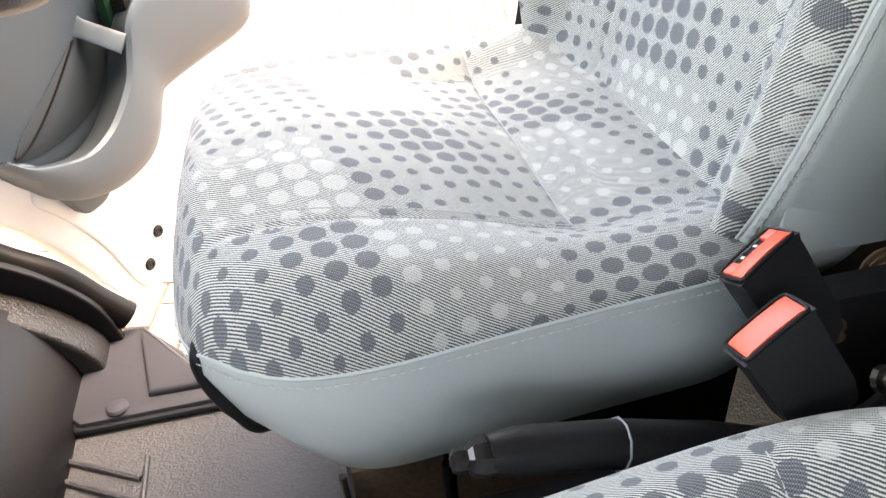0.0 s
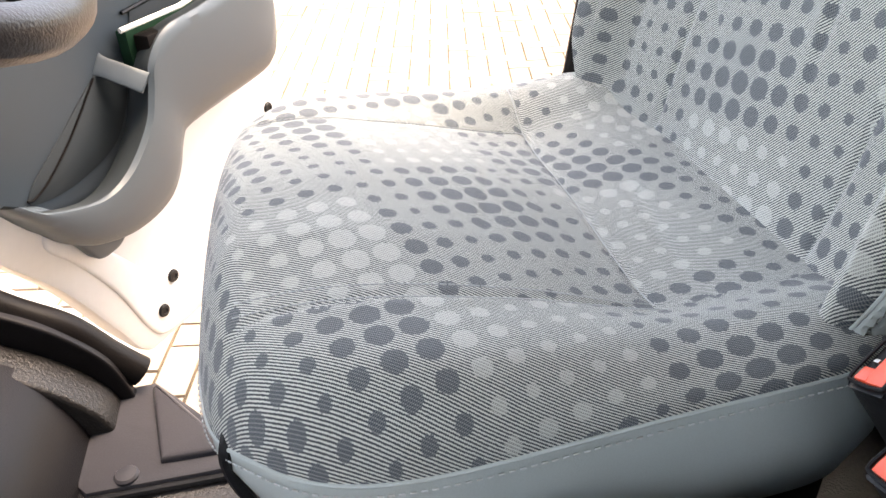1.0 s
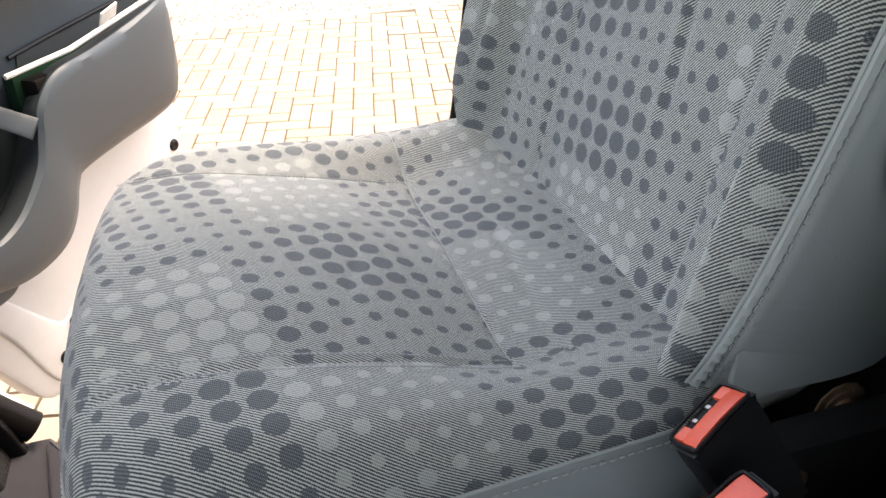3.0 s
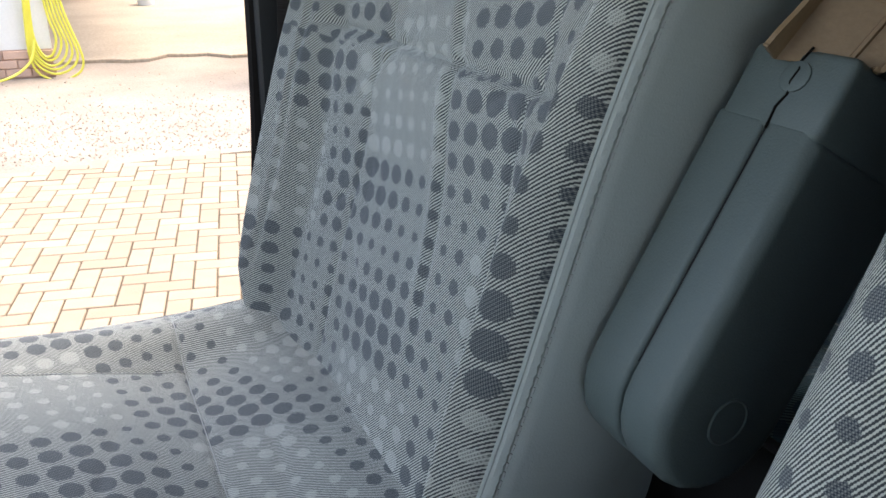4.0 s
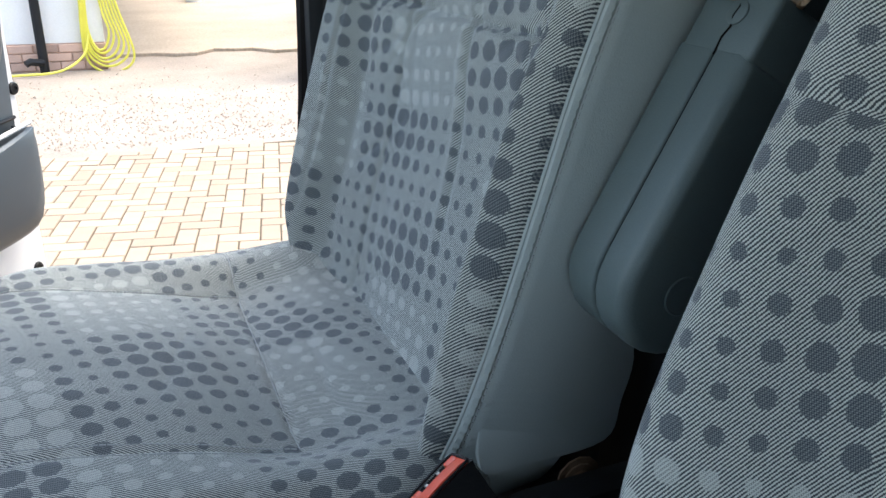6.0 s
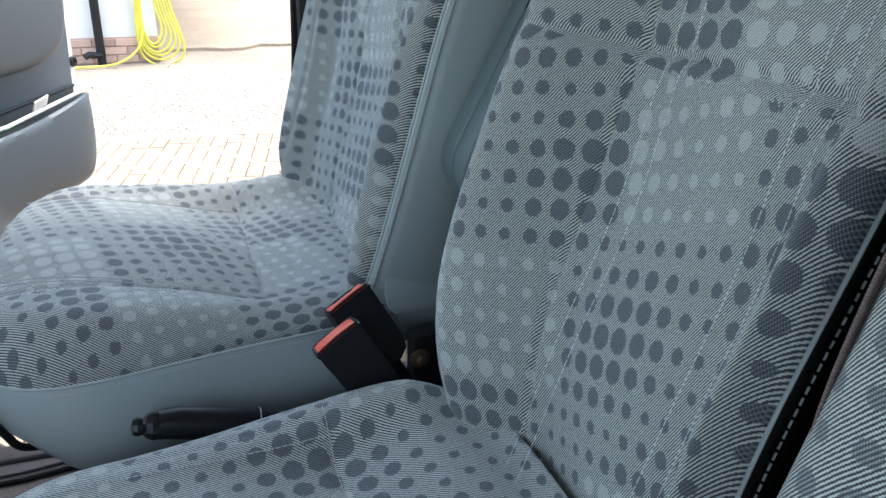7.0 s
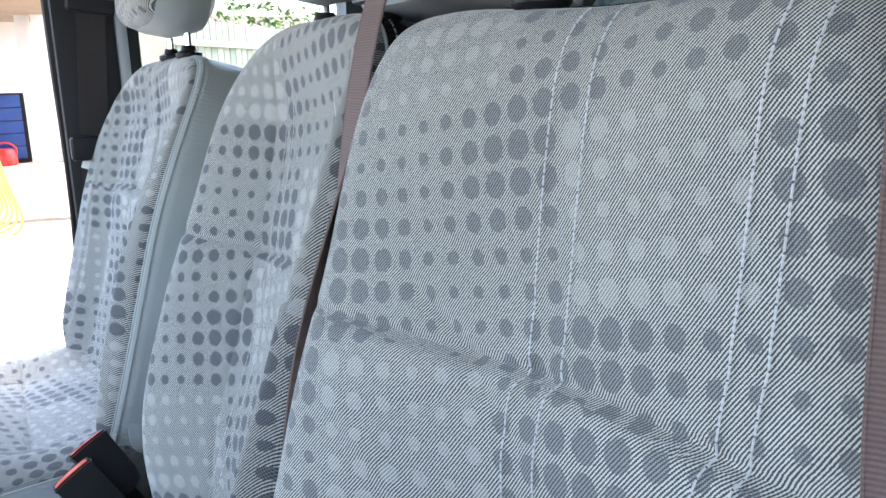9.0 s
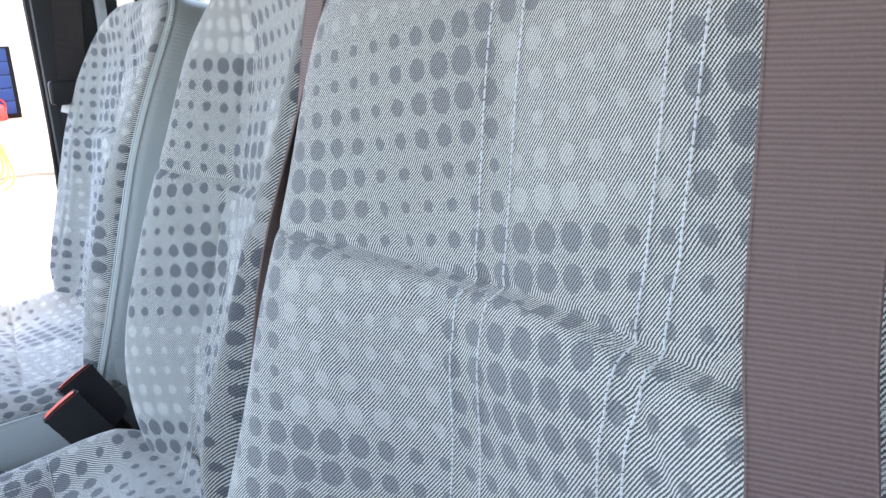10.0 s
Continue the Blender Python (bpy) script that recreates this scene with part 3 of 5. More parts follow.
def backrest(seat, y0, y1, cloth, tilt=15.6, x_at=0.459, right=1.0, depth=0.115, top=1.585, zb=0.955, dish=0.085, ramp=(0.76, 0.93), power=5.0, away=0.0, curl=0.0, drop=0.0, left=1.0, lean=0.0, bulge=0.0, seam_drop=0.0, step=1.0, top_low=0.0, top_curl=0.0, taper=0.0, reach=0.0, trim=1.0, side=None, panels=PLAIN):
    """A reclined backrest between y0 and y1; its seam plane stands at x_at at 1.239 m height."""
    s, c = math.sin(radians(tilt)), math.cos(radians(tilt))
    L, W = (top - zb) / c, y1 - y0
    zc = (top + zb) / 2
    xc = x_at + (zc - 1.239) * s / c
    m = Matrix(((s, 0, -c, xc), (0, 1, 0, (y0 + y1) / 2), (c, 0, s, zc), (0, 0, 0, 1)))
    hf = back_height(W, L, dish, right, *ramp, left, lean, seam_drop, step, top_low, taper > 0)

    def shift(X, Y, Z):
        # one wing lies flatter against the back
        q = np.clip((-Y / (W / 2) - ramp[0]) / (ramp[1] - ramp[0]), 0, 1)
        low = np.maximum(-X - 0.06, 0)
        near = np.clip((-Y / (W / 2) - 0.45) / 0.5, 0, 1)
        X = X - drop * near * near * (3 - 2 * near) * np.clip(-X / (L / 2), 0, 1) ** 2
        Z = Z + bulge * np.clip((Y / (W / 2) - 0.4) / 0.6, 0, 1) * np.clip((X / L + 0.55) / 0.2, 0, 1)
        Y = np.where(Y > 0, Y * (1 - 0.04 * (taper > 0) - taper * np.clip(X / (L / 2), 0, 1) ** 1.5), Y)
        Z = Z - top_curl * np.maximum(X - 0.02, 0) ** 2
        # one edge reaches over to the next place, or is cut short for it
        e = np.clip((Y - 0.06) / (W / 2 - 0.06), 0, 1)
        e = e * e * (3 - 2 * e)
        Y, Z = Y + reach * e, Z - 0.45 * reach * e
        Y = np.where(Y < -0.12, -0.12 + (Y + 0.12) * trim, Y)
        return X, Y, Z - away * q * q * (3 - 2 * q) - curl * low * low
    g = pad_grid(L, W, hf, power, 0.19, 0.034, 250 if panels is not PLAIN else 90, shift, None, lean > 0)
    pad_mesh("backrest_cover", g, m, cloth, seat, "grey twill cloth with rows of dots", panels)
    rim = pad_rim(g)
    part("piping", tubed([m @ p for p in rim], 0.0019, True, 6), M_VINYL, seat)
    # a given side material blackens the cover where the gap is in shade
    pad_skirt("backrest_side", rim, [(0.0, 0.0), (0.0035, 0.0025), (lambda p: 0.0050 + 0.0009 * math.sin(800 * (p.x + 0.7 * p.y)), lambda p: 0.0070), (0.0030, 0.0105), (lambda p: 0.0052 + 0.0008 * math.sin(800 * (p.x + 0.7 * p.y)), lambda p: 0.0140), (0.0050, 0.022), (0.0055, depth * 0.6), (-0.004, depth * 0.9), (-0.03, depth)], m, side or M_VINYL, seat, L, W, True, "side and rear of the backrest, blackened for the gap's shade" if side else "plain grey vinyl side and rear of the backrest")
    line = [Vector((p.x * (1 + 0.0076 / L), p.y * (1 + 0.0076 / W), p.z - 0.0105)) for p in rim]
    stitches("stitching", line + line[:1], m, seat, 0.0045, 0.0025, 0.0010)
    return m, L, W, hf


def surface_line(hf, pts, L, W, lift=0.0, open_top=False):
    out = []
    for x, y in pts:
        q = min(max((max(abs(2 * x / L), abs(2 * y / W)) - 0.81) / 0.19, 0), 1)
        qf = min(max((max(-2 * x / L, abs(2 * y / W)) - 0.81) / 0.19, 0), 1) if open_top else q
        z = float(hf(np.array([x]), np.array([y]))[0]) * (1 - qf ** 3) + 0.034 * math.sqrt(1 - q * q) + lift
        out.append((x, y, z))
    return out


def headrest(seat, yc, x, z, w, cloth, top=1.586, h=0.17, depth=0.095):
    """Padded headrest on two chrome posts."""
    post_z = top
    m = pose(x - 0.03, yc, z + h / 2, 0, 0, 0) @ pose(0, 0, 0, 0, -90 + 12, 0)
    g = pad_grid(h, w, lambda X, Y: 0.012 * gauss(X, 0.06) * gauss(Y, 0.12), 4.6, 0.30, 0.030, 40)
    hr = pad_mesh("headrest_face", g, m, cloth, seat, "dotted grey cloth headrest")
    rim = pad_rim(g)
    pad_skirt("headrest_shell", rim, [(0, 0), (0.004, 0.02), (0.003, depth * 0.6), (-0.008, depth * 0.88), (-0.03, depth)], m, M_VINYL, seat, h, w)
    for s in (-1, 1):
        part("headrest_post", tubed([(x + 0.012, yc + s * 0.07, post_z - 0.03), (x + 0.012, yc + s * 0.07, z + 0.03)], 0.0055, False, 10), M_CHROME, seat, "chrome post")
        bm = bmesh.new()
        lathe(bm, [(0.019, -0.004), (0.022, 0.0), (0.022, 0.006), (0.013, 0.010), (0.011, 0.018)], pose(x + 0.012, yc + s * 0.07, post_z - 0.001), 16)
        part("post_collar", bm, M_BLACK, seat, "black plastic collar")
    return hr


# driver's seat
drv = thing("car_seat", (0.2, 0.67, 0.56), "grey dotted cloth driver seat with smooth vinyl sides", "car seat", "front seats")
cut = (lambda X, Y: np.where(Y < -0.1735, 1, np.where(X > 0.1, 2, 0)), (
    (17.0, 1.0, 1.0, (-0.05, 0.12), PALE), (14.0, 1.0, 1.0, (-0.02, -0.23), PALE), (17.0, 1.0, 1.0, (0.13, -0.06), PALE)))
cushion(drv, 0.390, 0.957, 0.987, -0.070, 0.455, M_FAB, 0.15, near_drop=0.048, panels=cut, rear_power=9.0)
cut = (lambda X, Y: np.where(Y > 0.135, np.where(X > 0.066, 3, 2), np.where(Y < -0.150, 4, np.where(X > 0.076, 1, 0))), (
    (10.0, 1.0, 0.87, (0.03, 0.05), PALE), (10.0, 1.0, 0.87, (0.125, 0.06), PALE), (8.0, 1.0, 1.0, (-0.10, 0.265), PALE),
    (8.0, 1.0, 1.0, (0.15, 0.24), DARK), (6.0, 1.0, 1.15, (0.15, -0.25), PALE)))
backrest(drv, 0.396, 0.952, M_FAB, power=4.4, drop=0.065, left=0.5, bulge=0.030, depth=0.145, taper=0.07, step=0.9, top_low=0.3, top_curl=0.5, panels=cut)
headrest(drv, 0.66, 0.592, 1.622, 0.25, M_FAB, 1.574)
bm = bmesh.new()
prism(bm, smooth_line([(0.430, 1.10), (0.475, 1.175), (0.530, 1.150), (0.572, 1.085), (0.566, 1.030), (0.552, 0.990), (0.474, 0.986), (0.425, 0.995)], 5, True), 0.006, Matrix(((1, 0, 0, 0), (0, 0, -1, 0.4060), (0, 1, 0, 0), (0, 0, 0, 1))), 0.002)
part("side_flap", bm, M_VINYL, drv, "loose lower edge of the vinyl side")
part("seat_base", boxed(0.06, 0.46, 0.45, 0.89, 0.56, 0.86, None, 0.02), M_BLACK, drv, "black steel seat base")
part("front_bar", tubed(smooth_line([(-0.030, 0.50, 0.962), (-0.041, 0.47, 0.944), (-0.042, 0.47, 0.919), (-0.035, 0.47, 0.891), (-0.023, 0.47, 0.866), (-0.006, 0.475, 0.840), (0.04, 0.51, 0.82)], 6), 0.005, False, 8), M_BLACK, drv, "black steel bar under the cushion")

# passenger bench: two places with one look
mid = thing("car_seat", (0.2, 0.02, 0.56), "grey dotted cloth middle seat of the front bench", "car seat", "front seats")
cushion(mid, -0.165, 0.258, 0.987, -0.060, 0.475, M_FAB, 0.13, 3.4, front_drop=0.095)
# both bench backs get black sides: shade of their gap, put in colour
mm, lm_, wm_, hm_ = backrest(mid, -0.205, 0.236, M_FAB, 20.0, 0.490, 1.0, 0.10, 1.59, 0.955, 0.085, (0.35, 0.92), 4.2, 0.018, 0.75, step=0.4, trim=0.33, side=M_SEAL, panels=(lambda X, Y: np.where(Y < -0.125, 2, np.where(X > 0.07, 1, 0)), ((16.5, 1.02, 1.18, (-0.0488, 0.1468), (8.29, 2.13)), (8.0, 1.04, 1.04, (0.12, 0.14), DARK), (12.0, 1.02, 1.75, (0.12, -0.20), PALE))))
headrest(mid, 0.008, 0.632, 1.622, 0.24, M_BENCH)
part("seat_base", boxed(0.05, 0.47, -0.18, 0.20, 0.56, 0.84, None, 0.02), M_BLACK, mid, "black steel seat base")
outer = thing("car_seat", (0.2, -0.44, 0.56), "grey dotted cloth outer passenger seat with white stitched lines", "car seat", "front seats")
cushion(outer, -0.680, -0.172, 0.970, -0.058, 0.475, M_BENCH, 0.13, 2.8)
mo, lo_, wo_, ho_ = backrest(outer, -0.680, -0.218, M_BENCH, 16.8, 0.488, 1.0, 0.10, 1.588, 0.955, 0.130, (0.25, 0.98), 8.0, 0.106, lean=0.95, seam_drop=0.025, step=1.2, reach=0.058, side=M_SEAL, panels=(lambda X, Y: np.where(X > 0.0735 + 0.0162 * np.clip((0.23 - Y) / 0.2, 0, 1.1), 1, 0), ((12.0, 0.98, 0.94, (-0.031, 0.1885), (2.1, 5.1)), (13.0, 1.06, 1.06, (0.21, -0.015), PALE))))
headrest(outer, -0.378, 0.640, 1.685, 0.27, M_BENCH, 1.580)
part("seat_base", boxed(0.05, 0.47, -0.66, -0.25, 0.56, 0.84, None, 0.02), M_BLACK, outer, "black steel seat base")
for seat_, m_, hf_, L_, W_, yc_, ys_ in ((outer, mo, ho_, lo_, wo_, -0.449, (-0.376, -0.407, -0.527, -0.547)), (mid, mm, hm_, lm_, wm_, 0.0155, (0.098, 0.076, -0.045, -0.067))):
    for y_ in ys_:
        pts_ = [(x_, y_ - yc_ ) for x_ in np.linspace(-0.31, 0.330 if seat_ is outer else 0.268, 160)]
        line_ = surface_line(hf_, pts_, L_, W_, 0.0021, seat_ is outer)
        if seat_ is outer:
            q_ = min(max((-(y_ - yc_) / (wo_ / 2) - 0.25) / 0.73, 0), 1)
            line_ = [(a_, b_, c_ - 0.106 * q_ * q_ * (3 - 2 * q_)) for a_, b_, c_ in line_]
        stitches("stitched_line", line_, m_, seat_, 0.0065, 0.0015, 0.0007 if seat_ is outer else 0.00035, M_THREAD)

# ---- cab shell ----
bm = boxed(-1.1, 2.9, -0.95, 0.84, 0.50, 0.56)
box(bm, -1.1, -0.25, 0.84, 0.93, 0.50, 0.56)
box(bm, 0.40, 2.9, 0.84, 0.96, 0.30, 0.56)
structure("floor", bm, M_RUBBER, "black rubber-covered cab floor", "floor")
bm = boxed(-0.62, 2.9, -0.98, 0.98, 1.98, 2.02)
structure("ceiling", bm, M_CEIL, "grey headliner of the van roof", "ceiling")
bm = bmesh.new()
box(bm, 0.62, 2.9, 0.96, 1.02, 0.30, 1.40)
box(bm, 0.62, 2.9, 0.96, 1.02, 1.86, 1.98)
box(bm, 1.05, 2.9, 0.96, 1.02, 1.40, 1.86)
box(bm, -0.62, 0.43, 0.96, 1.02, 1.88, 1.98)
box(bm, -0.62, -0.50, 0.96, 1.02, 0.95, 1.88)
structure("wall_driver_side", bm, M_DARKPL, "grey inner side wall of the van, unseen, closed to cut light with windows", "wall")
# unseen side: rear windows and open door are walled up to cut light
bm = bmesh.new()
box(bm, 0.45, 2.9, -1.02, -0.96, 0.30, 1.40)
box(bm, 0.45, 2.9, -1.02, -0.96, 1.40, 1.98)
box(bm, 0.33, 0.45, -1.02, -0.96, 0.30, 1.98)
box(bm, -0.62, -0.43, -1.02, -0.96, 0.30, 1.98)
box(bm, -0.43, 0.33, -1.02, -0.96, 0.30, 1.42)
box(bm, -0.43, 0.33, -1.02, -0.96, 1.85, 1.98)
structure("wall_passenger_side", bm, M_DARKPL, "grey inner side wall of the van, unseen, closed to cut light", "wall")
structure("wall_rear", boxed(2.86, 2.92, -1.0, 1.0, 0.5, 2.0), M_DARKPL, "grey rear wall of the van", "wall")
bm = boxed(-1.16, -1.08, -1.0, 1.0, 0.3, 1.20)
# unseen panel, added to block light through the passenger half of the windscreen
box(bm, -1.0, -0.94, -1.0, -0.02, 1.20, 2.0)
structure("wall_front", bm, M_DARKPL, "dark bulkhead, with an added panel closing half the windscreen", "wall")
dash = thing("dashboard", (-0.85, 0, 0.56), "dark grey plastic dashboard under the windscreen", "dashboard")
part("dash_top", boxed(-1.08, -0.55, -0.95, 0.95, 0.95, 1.20, None, 0.05, 4), M_DARKPL, dash)

# B-pillar on the driver's side
bm = bmesh.new()
box(bm, 0.43, 0.592, 0.965, 1.03, 0.56, 1.98, None, 0.012)
pil = structure("pillar", bm, M_PILLAR, "dark trimmed door pillar", "pillar", True)

# ---- outside ----
bm = boxed(-400, 400, -400, 400, -0.30, -0.012)
structure("ground", bm, M_GRAVEL, "pinkish gravel yard", "ground")
bm = boxed(-3, 6, -3, 5.24, -0.2, -0.008)
structure("paving_bed", bm, M_JOINT, "sandy joints under the paving", "pavement")
rb = random.Random(21)
edge_ = [(-7 + 0.22 * k, 9.25 + rb.uniform(-0.09, 0.09) + 0.16 * math.sin(0.22 * k * 1.7) + 0.10 * math.sin(0.22 * k * 5.3)) for k in range(87)]
bm = bmesh.new()
prism(bm, edge_ + [(12, 24.0), (-7, 24.0)], 0.25, Matrix.Translation((0, 0, -0.222)), 0.012, 2)
structure("concrete_slab", bm, M_CONC, "cracked concrete apron before the garage", "pavement")

# ---- open driver's door ----
DOOR = Matrix(((0.574, 0, 0.819, -0.5), (0.819, 0, -0.574, 1.02), (0, 1, 0, 0), (0, 0, 0, 1)))  # x along the door, y up, z towards the cab


def loft(bm, curves, m):
    """A skin through curves of equal length."""
    rows = [[bm.verts.new(m @ Vector(p)) for p in c] for c in curves]
    for a, c in zip(rows, rows[1:]):
        for i in range(len(a) - 1):
            bm.faces.new((a[i], a[i + 1], c[i + 1], c[i]))
    return bm


def resample(pts, n):
    p = [np.array(q, float) for q in smooth_line(pts, 10)]
    d = np.concatenate(([0], np.cumsum([np.linalg.norm(b - a) for a, b in zip(p, p[1:])])))
    t = np.linspace(0, d[-1], n)
    P_ = np.array(p)
    return [tuple(np.interp(q, d, P_[:, k]) for k in range(P_.shape[1])) for q in t]


door = thing("van_door", (-0.5, 1.02, 0.40), "white open van door with grey plastic inner trim and bins", "car door")
outline = smooth_line([(0.0, 1.32), (0.0, 0.95), (0.10, 0.78), (0.22, 0.622), (0.30, 0.476), (0.345, 0.398), (0.42, 0.385), (0.80, 0.395), (0.865, 0.44), (0.875, 0.70), (0.885, 1.32)], 6)
bm = bmesh.new()
prism(bm, outline, 0.05, DOOR @ Matrix.Translation((0, 0, -0.06)), 0.012)
part("door_shell", bm, M_WHITE, door, "white painted sheet metal")
# pressings of the inner sheet
bm = bmesh.new()
prism(bm, smooth_line([(0.25, 0.74), (0.216, 0.713), (0.262, 0.651), (0.318, 0.555), (0.363, 0.440), (0.40, 0.402), (0.475, 0.402), (0.56, 0.43), (0.58, 0.56), (0.508, 0.520), (0.455, 0.535), (0.419, 0.528), (0.334, 0.636)], 5, True), 0.012, DOOR @ Matrix.Translation((0, 0, -0.016)), 0.007, 3)
part("pressing", bm, M_WHITE, door)
for s_, z_ in ((0.449, 0.509), (0.404, 0.456), (0.842, 0.702), (0.871, 1.095)):
    bm = bmesh.new()
    lathe(bm, [(0.0135, -0.004), (0.0135, 0.001), (0.0115, 0.004), (0.006, 0.0045), (0.005, 0.002)], DOOR @ Matrix.Translation((s_, z_, -0.003 if z_ < 0.52 else -0.009)), 16)
    part("rubber_plug", bm, M_BLACK, door, "black rubber plug")
bm = bmesh.new()
prism(bm, smooth_line([(0.02, 1.34), (0.04, 0.97), (0.13, 0.85), (0.24, 0.72), (0.36, 0.72), (0.46, 0.78), (0.50, 0.815), (0.70, 0.82), (0.785, 0.83), (0.83, 0.90), (0.845, 1.08), (0.865, 1.34)], 6), 0.016, DOOR @ Matrix.Translation((0, 0, -0.01)), 0.006)
part("trim_panel", bm, M_DOORPL, door, "grey plastic trim panel")
N_ = 70
outer_c = resample([(0.125, 0.845, 0.012), (0.165, 0.800, 0.012), (0.235, 0.715, 0.012), (0.305, 0.682, 0.012), (0.37, 0.672, 0.012), (0.435, 0.684, 0.012), (0.477, 0.722, 0.012), (0.500, 0.766, 0.012), (0.528, 0.788, 0.012), (0.65, 0.798, 0.012), (0.790, 0.809, 0.012), (0.826, 0.842, 0.012), (0.832, 0.93, 0.012), (0.820, 1.030, 0.012)], N_)
rim_c = resample([(0.150, 0.840, 0.072), (0.190, 0.808, 0.076), (0.280, 0.783, 0.080), (0.348, 0.800, 0.082), (0.412, 0.855, 0.082), (0.438, 0.905, 0.080), (0.455, 0.950, 0.080), (0.505, 0.988, 0.082), (0.60, 1.000, 0.084), (0.70, 1.015, 0.084), (0.77, 1.027, 0.080), (0.812, 1.034, 0.070)], N_)
front = []
for k_, d_ in ((0.0, 0.012), (0.02, 0.03), (0.06, 0.052), (0.14, 0.068), (0.3, 0.078), (0.6, 0.083), (0.9, 0.084), (0.97, 0.083), (1.0, 0.078)):
    front.append([(a[0] + (b[0] - a[0]) * k_, a[1] + (b[1] - a[1]) * k_, d_ * (b[2] / 0.084) if k_ > 0 else d_) for a, b in zip(outer_c, rim_c)])
inner = [[(b[0] - 0.004, b[1] + 0.0, b[2] * 0.9) for b in rim_c], [(b[0] - 0.002, b[1] - 0.004, b[2] * 0.55) for b in rim_c], [(b[0] + 0.006, b[1] - 0.02, 0.014) for b in rim_c]]
part("bin_front", loft(bmesh.new(), front + inner[:1], DOOR), M_DOORPL, door, "moulded grey plastic door bins")
part("bin_inside", loft(bmesh.new(), inner, DOOR), M_BINSHADE, door, "inner wall of the bins, coloured dark for shade")
# flat web between the two bins, flaring into the panel and the rim at its ends
bm = bmesh.new()
tops_ = smooth_line([(0.424, 0.976, 0.002), (0.418, 0.963, 0.008), (0.430, 0.947, 0.04), (0.444, 0.931, 0.074)], 6)
lows_ = smooth_line([(0.386, 0.924, 0.002), (0.394, 0.936, 0.008), (0.406, 0.922, 0.04), (0.420, 0.904, 0.072)], 6)
ring_ = [(math.cos(a_), math.sin(a_)) for a_ in np.linspace(0, 2 * math.pi, 16, endpoint=False)]
loops_ = []
for p_, q_ in zip(tops_, lows_):
    mid_, half_ = (Vector(p_) + Vector(q_)) / 2, (Vector(p_) - Vector(q_)) / 2
    thick_ = half_.cross(Vector((0.35, -0.4, 1))).normalized() * 0.004
    loops_.append([bm.verts.new(DOOR @ (mid_ + half_ * abs(s_) ** 0.6 * (1 if s_ > 0 else -1) + thick_ * abs(c_) ** 0.6 * (1 if c_ > 0 else -1))) for c_, s_ in ring_])
for a_, b_ in zip(loops_, loops_[1:]):
    for k_ in range(16):
        bm.faces.new((a_[k_], a_[(k_ + 1) % 16], b_[(k_ + 1) % 16], b_[k_]))
bm.faces.new(loops_[0])
bm.faces.new(loops_[-1])
bmesh.ops.recalc_face_normals(bm, faces=bm.faces[:])
part("bin_bridge", bm, M_DOORPL, door)
# thin sheets coloured dark for the shade inside the two bins
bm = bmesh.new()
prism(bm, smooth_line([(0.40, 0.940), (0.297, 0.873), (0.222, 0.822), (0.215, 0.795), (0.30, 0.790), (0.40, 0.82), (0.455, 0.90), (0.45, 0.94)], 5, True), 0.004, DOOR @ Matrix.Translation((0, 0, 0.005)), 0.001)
part("bin_shade_sheet", bm, M_BINSHADE, door, "inside of the lower bin, its shade put in as dark colour")
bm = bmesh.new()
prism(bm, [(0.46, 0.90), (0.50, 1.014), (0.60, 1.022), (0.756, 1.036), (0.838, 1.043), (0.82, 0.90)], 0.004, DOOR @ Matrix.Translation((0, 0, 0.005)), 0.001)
part("bin_shade_sheet", bm, M_BINSHADE, door, "inside of the upper bin, its shade put in as dark colour")
part("bin_gap", tubed([DOOR @ Vector((p[0], p[1], 0.0092)) for p in smooth_line([(0.206, 0.806), (0.218, 0.804), (0.252, 0.819), (0.313, 0.864), (0.371, 0.918), (0.388, 0.934)], 5)], 0.0022, False, 6), M_SEAL, door, "dark gap along the bin")
part("bin_edge", tubed([DOOR @ Vector(p) for p in ((0.48, 1.012, 0.010), (0.591, 1.023, 0.010), (0.756, 1.037, 0.010), (0.838, 1.044, 0.010))], 0.0035, False, 6), M_BLACK, door, "black edge of the bin mouth")
bm = bmesh.new()
prism(bm, smooth_line([(0.178, 0.802), (0.205, 0.772), (0.235, 0.728), (0.263, 0.688), (0.284, 0.657), (0.320, 0.654), (0.345, 0.664), (0.360, 0.690), (0.29, 0.72), (0.22, 0.79)], 4, True), 0.022, DOOR @ Matrix.Translation((0, 0, 0.004)), 0.006, 3)
part("bin_foot", bm, M_DOORPL, door)
bm = bmesh.new()
prism(bm, smooth_line([(0.30, 1.36), (0.30, 1.20), (0.40, 1.125), (0.60, 1.105), (0.74, 1.125), (0.80, 1.18), (0.815, 1.30), (0.80, 1.36)], 6), 0.055, DOOR @ Matrix.Translation((0, 0, 0.004)), 0.03, 4)
part("arm_panel", bm, M_DARKPL, door, "darker grey padded arm panel")
# things in the upper bin
rule = thing("metal_strip", tuple(DOOR @ Vector((0.6, 1.0, 0.07))), "thin cream edge strip lying along the door bin", "strip")
part("strip_body", tubed([DOOR @ Vector(p) for p in ((0.425, 1.003, 0.054), (0.55, 1.010, 0.070), (0.815, 1.043, 0.064))], 0.0045, False, 8), M_RENDER, rule)
clip = thing("paper_tag", tuple(DOOR @ Vector((0.68, 1.05, 0.06))), "small white paper tag in the door bin", "paper")
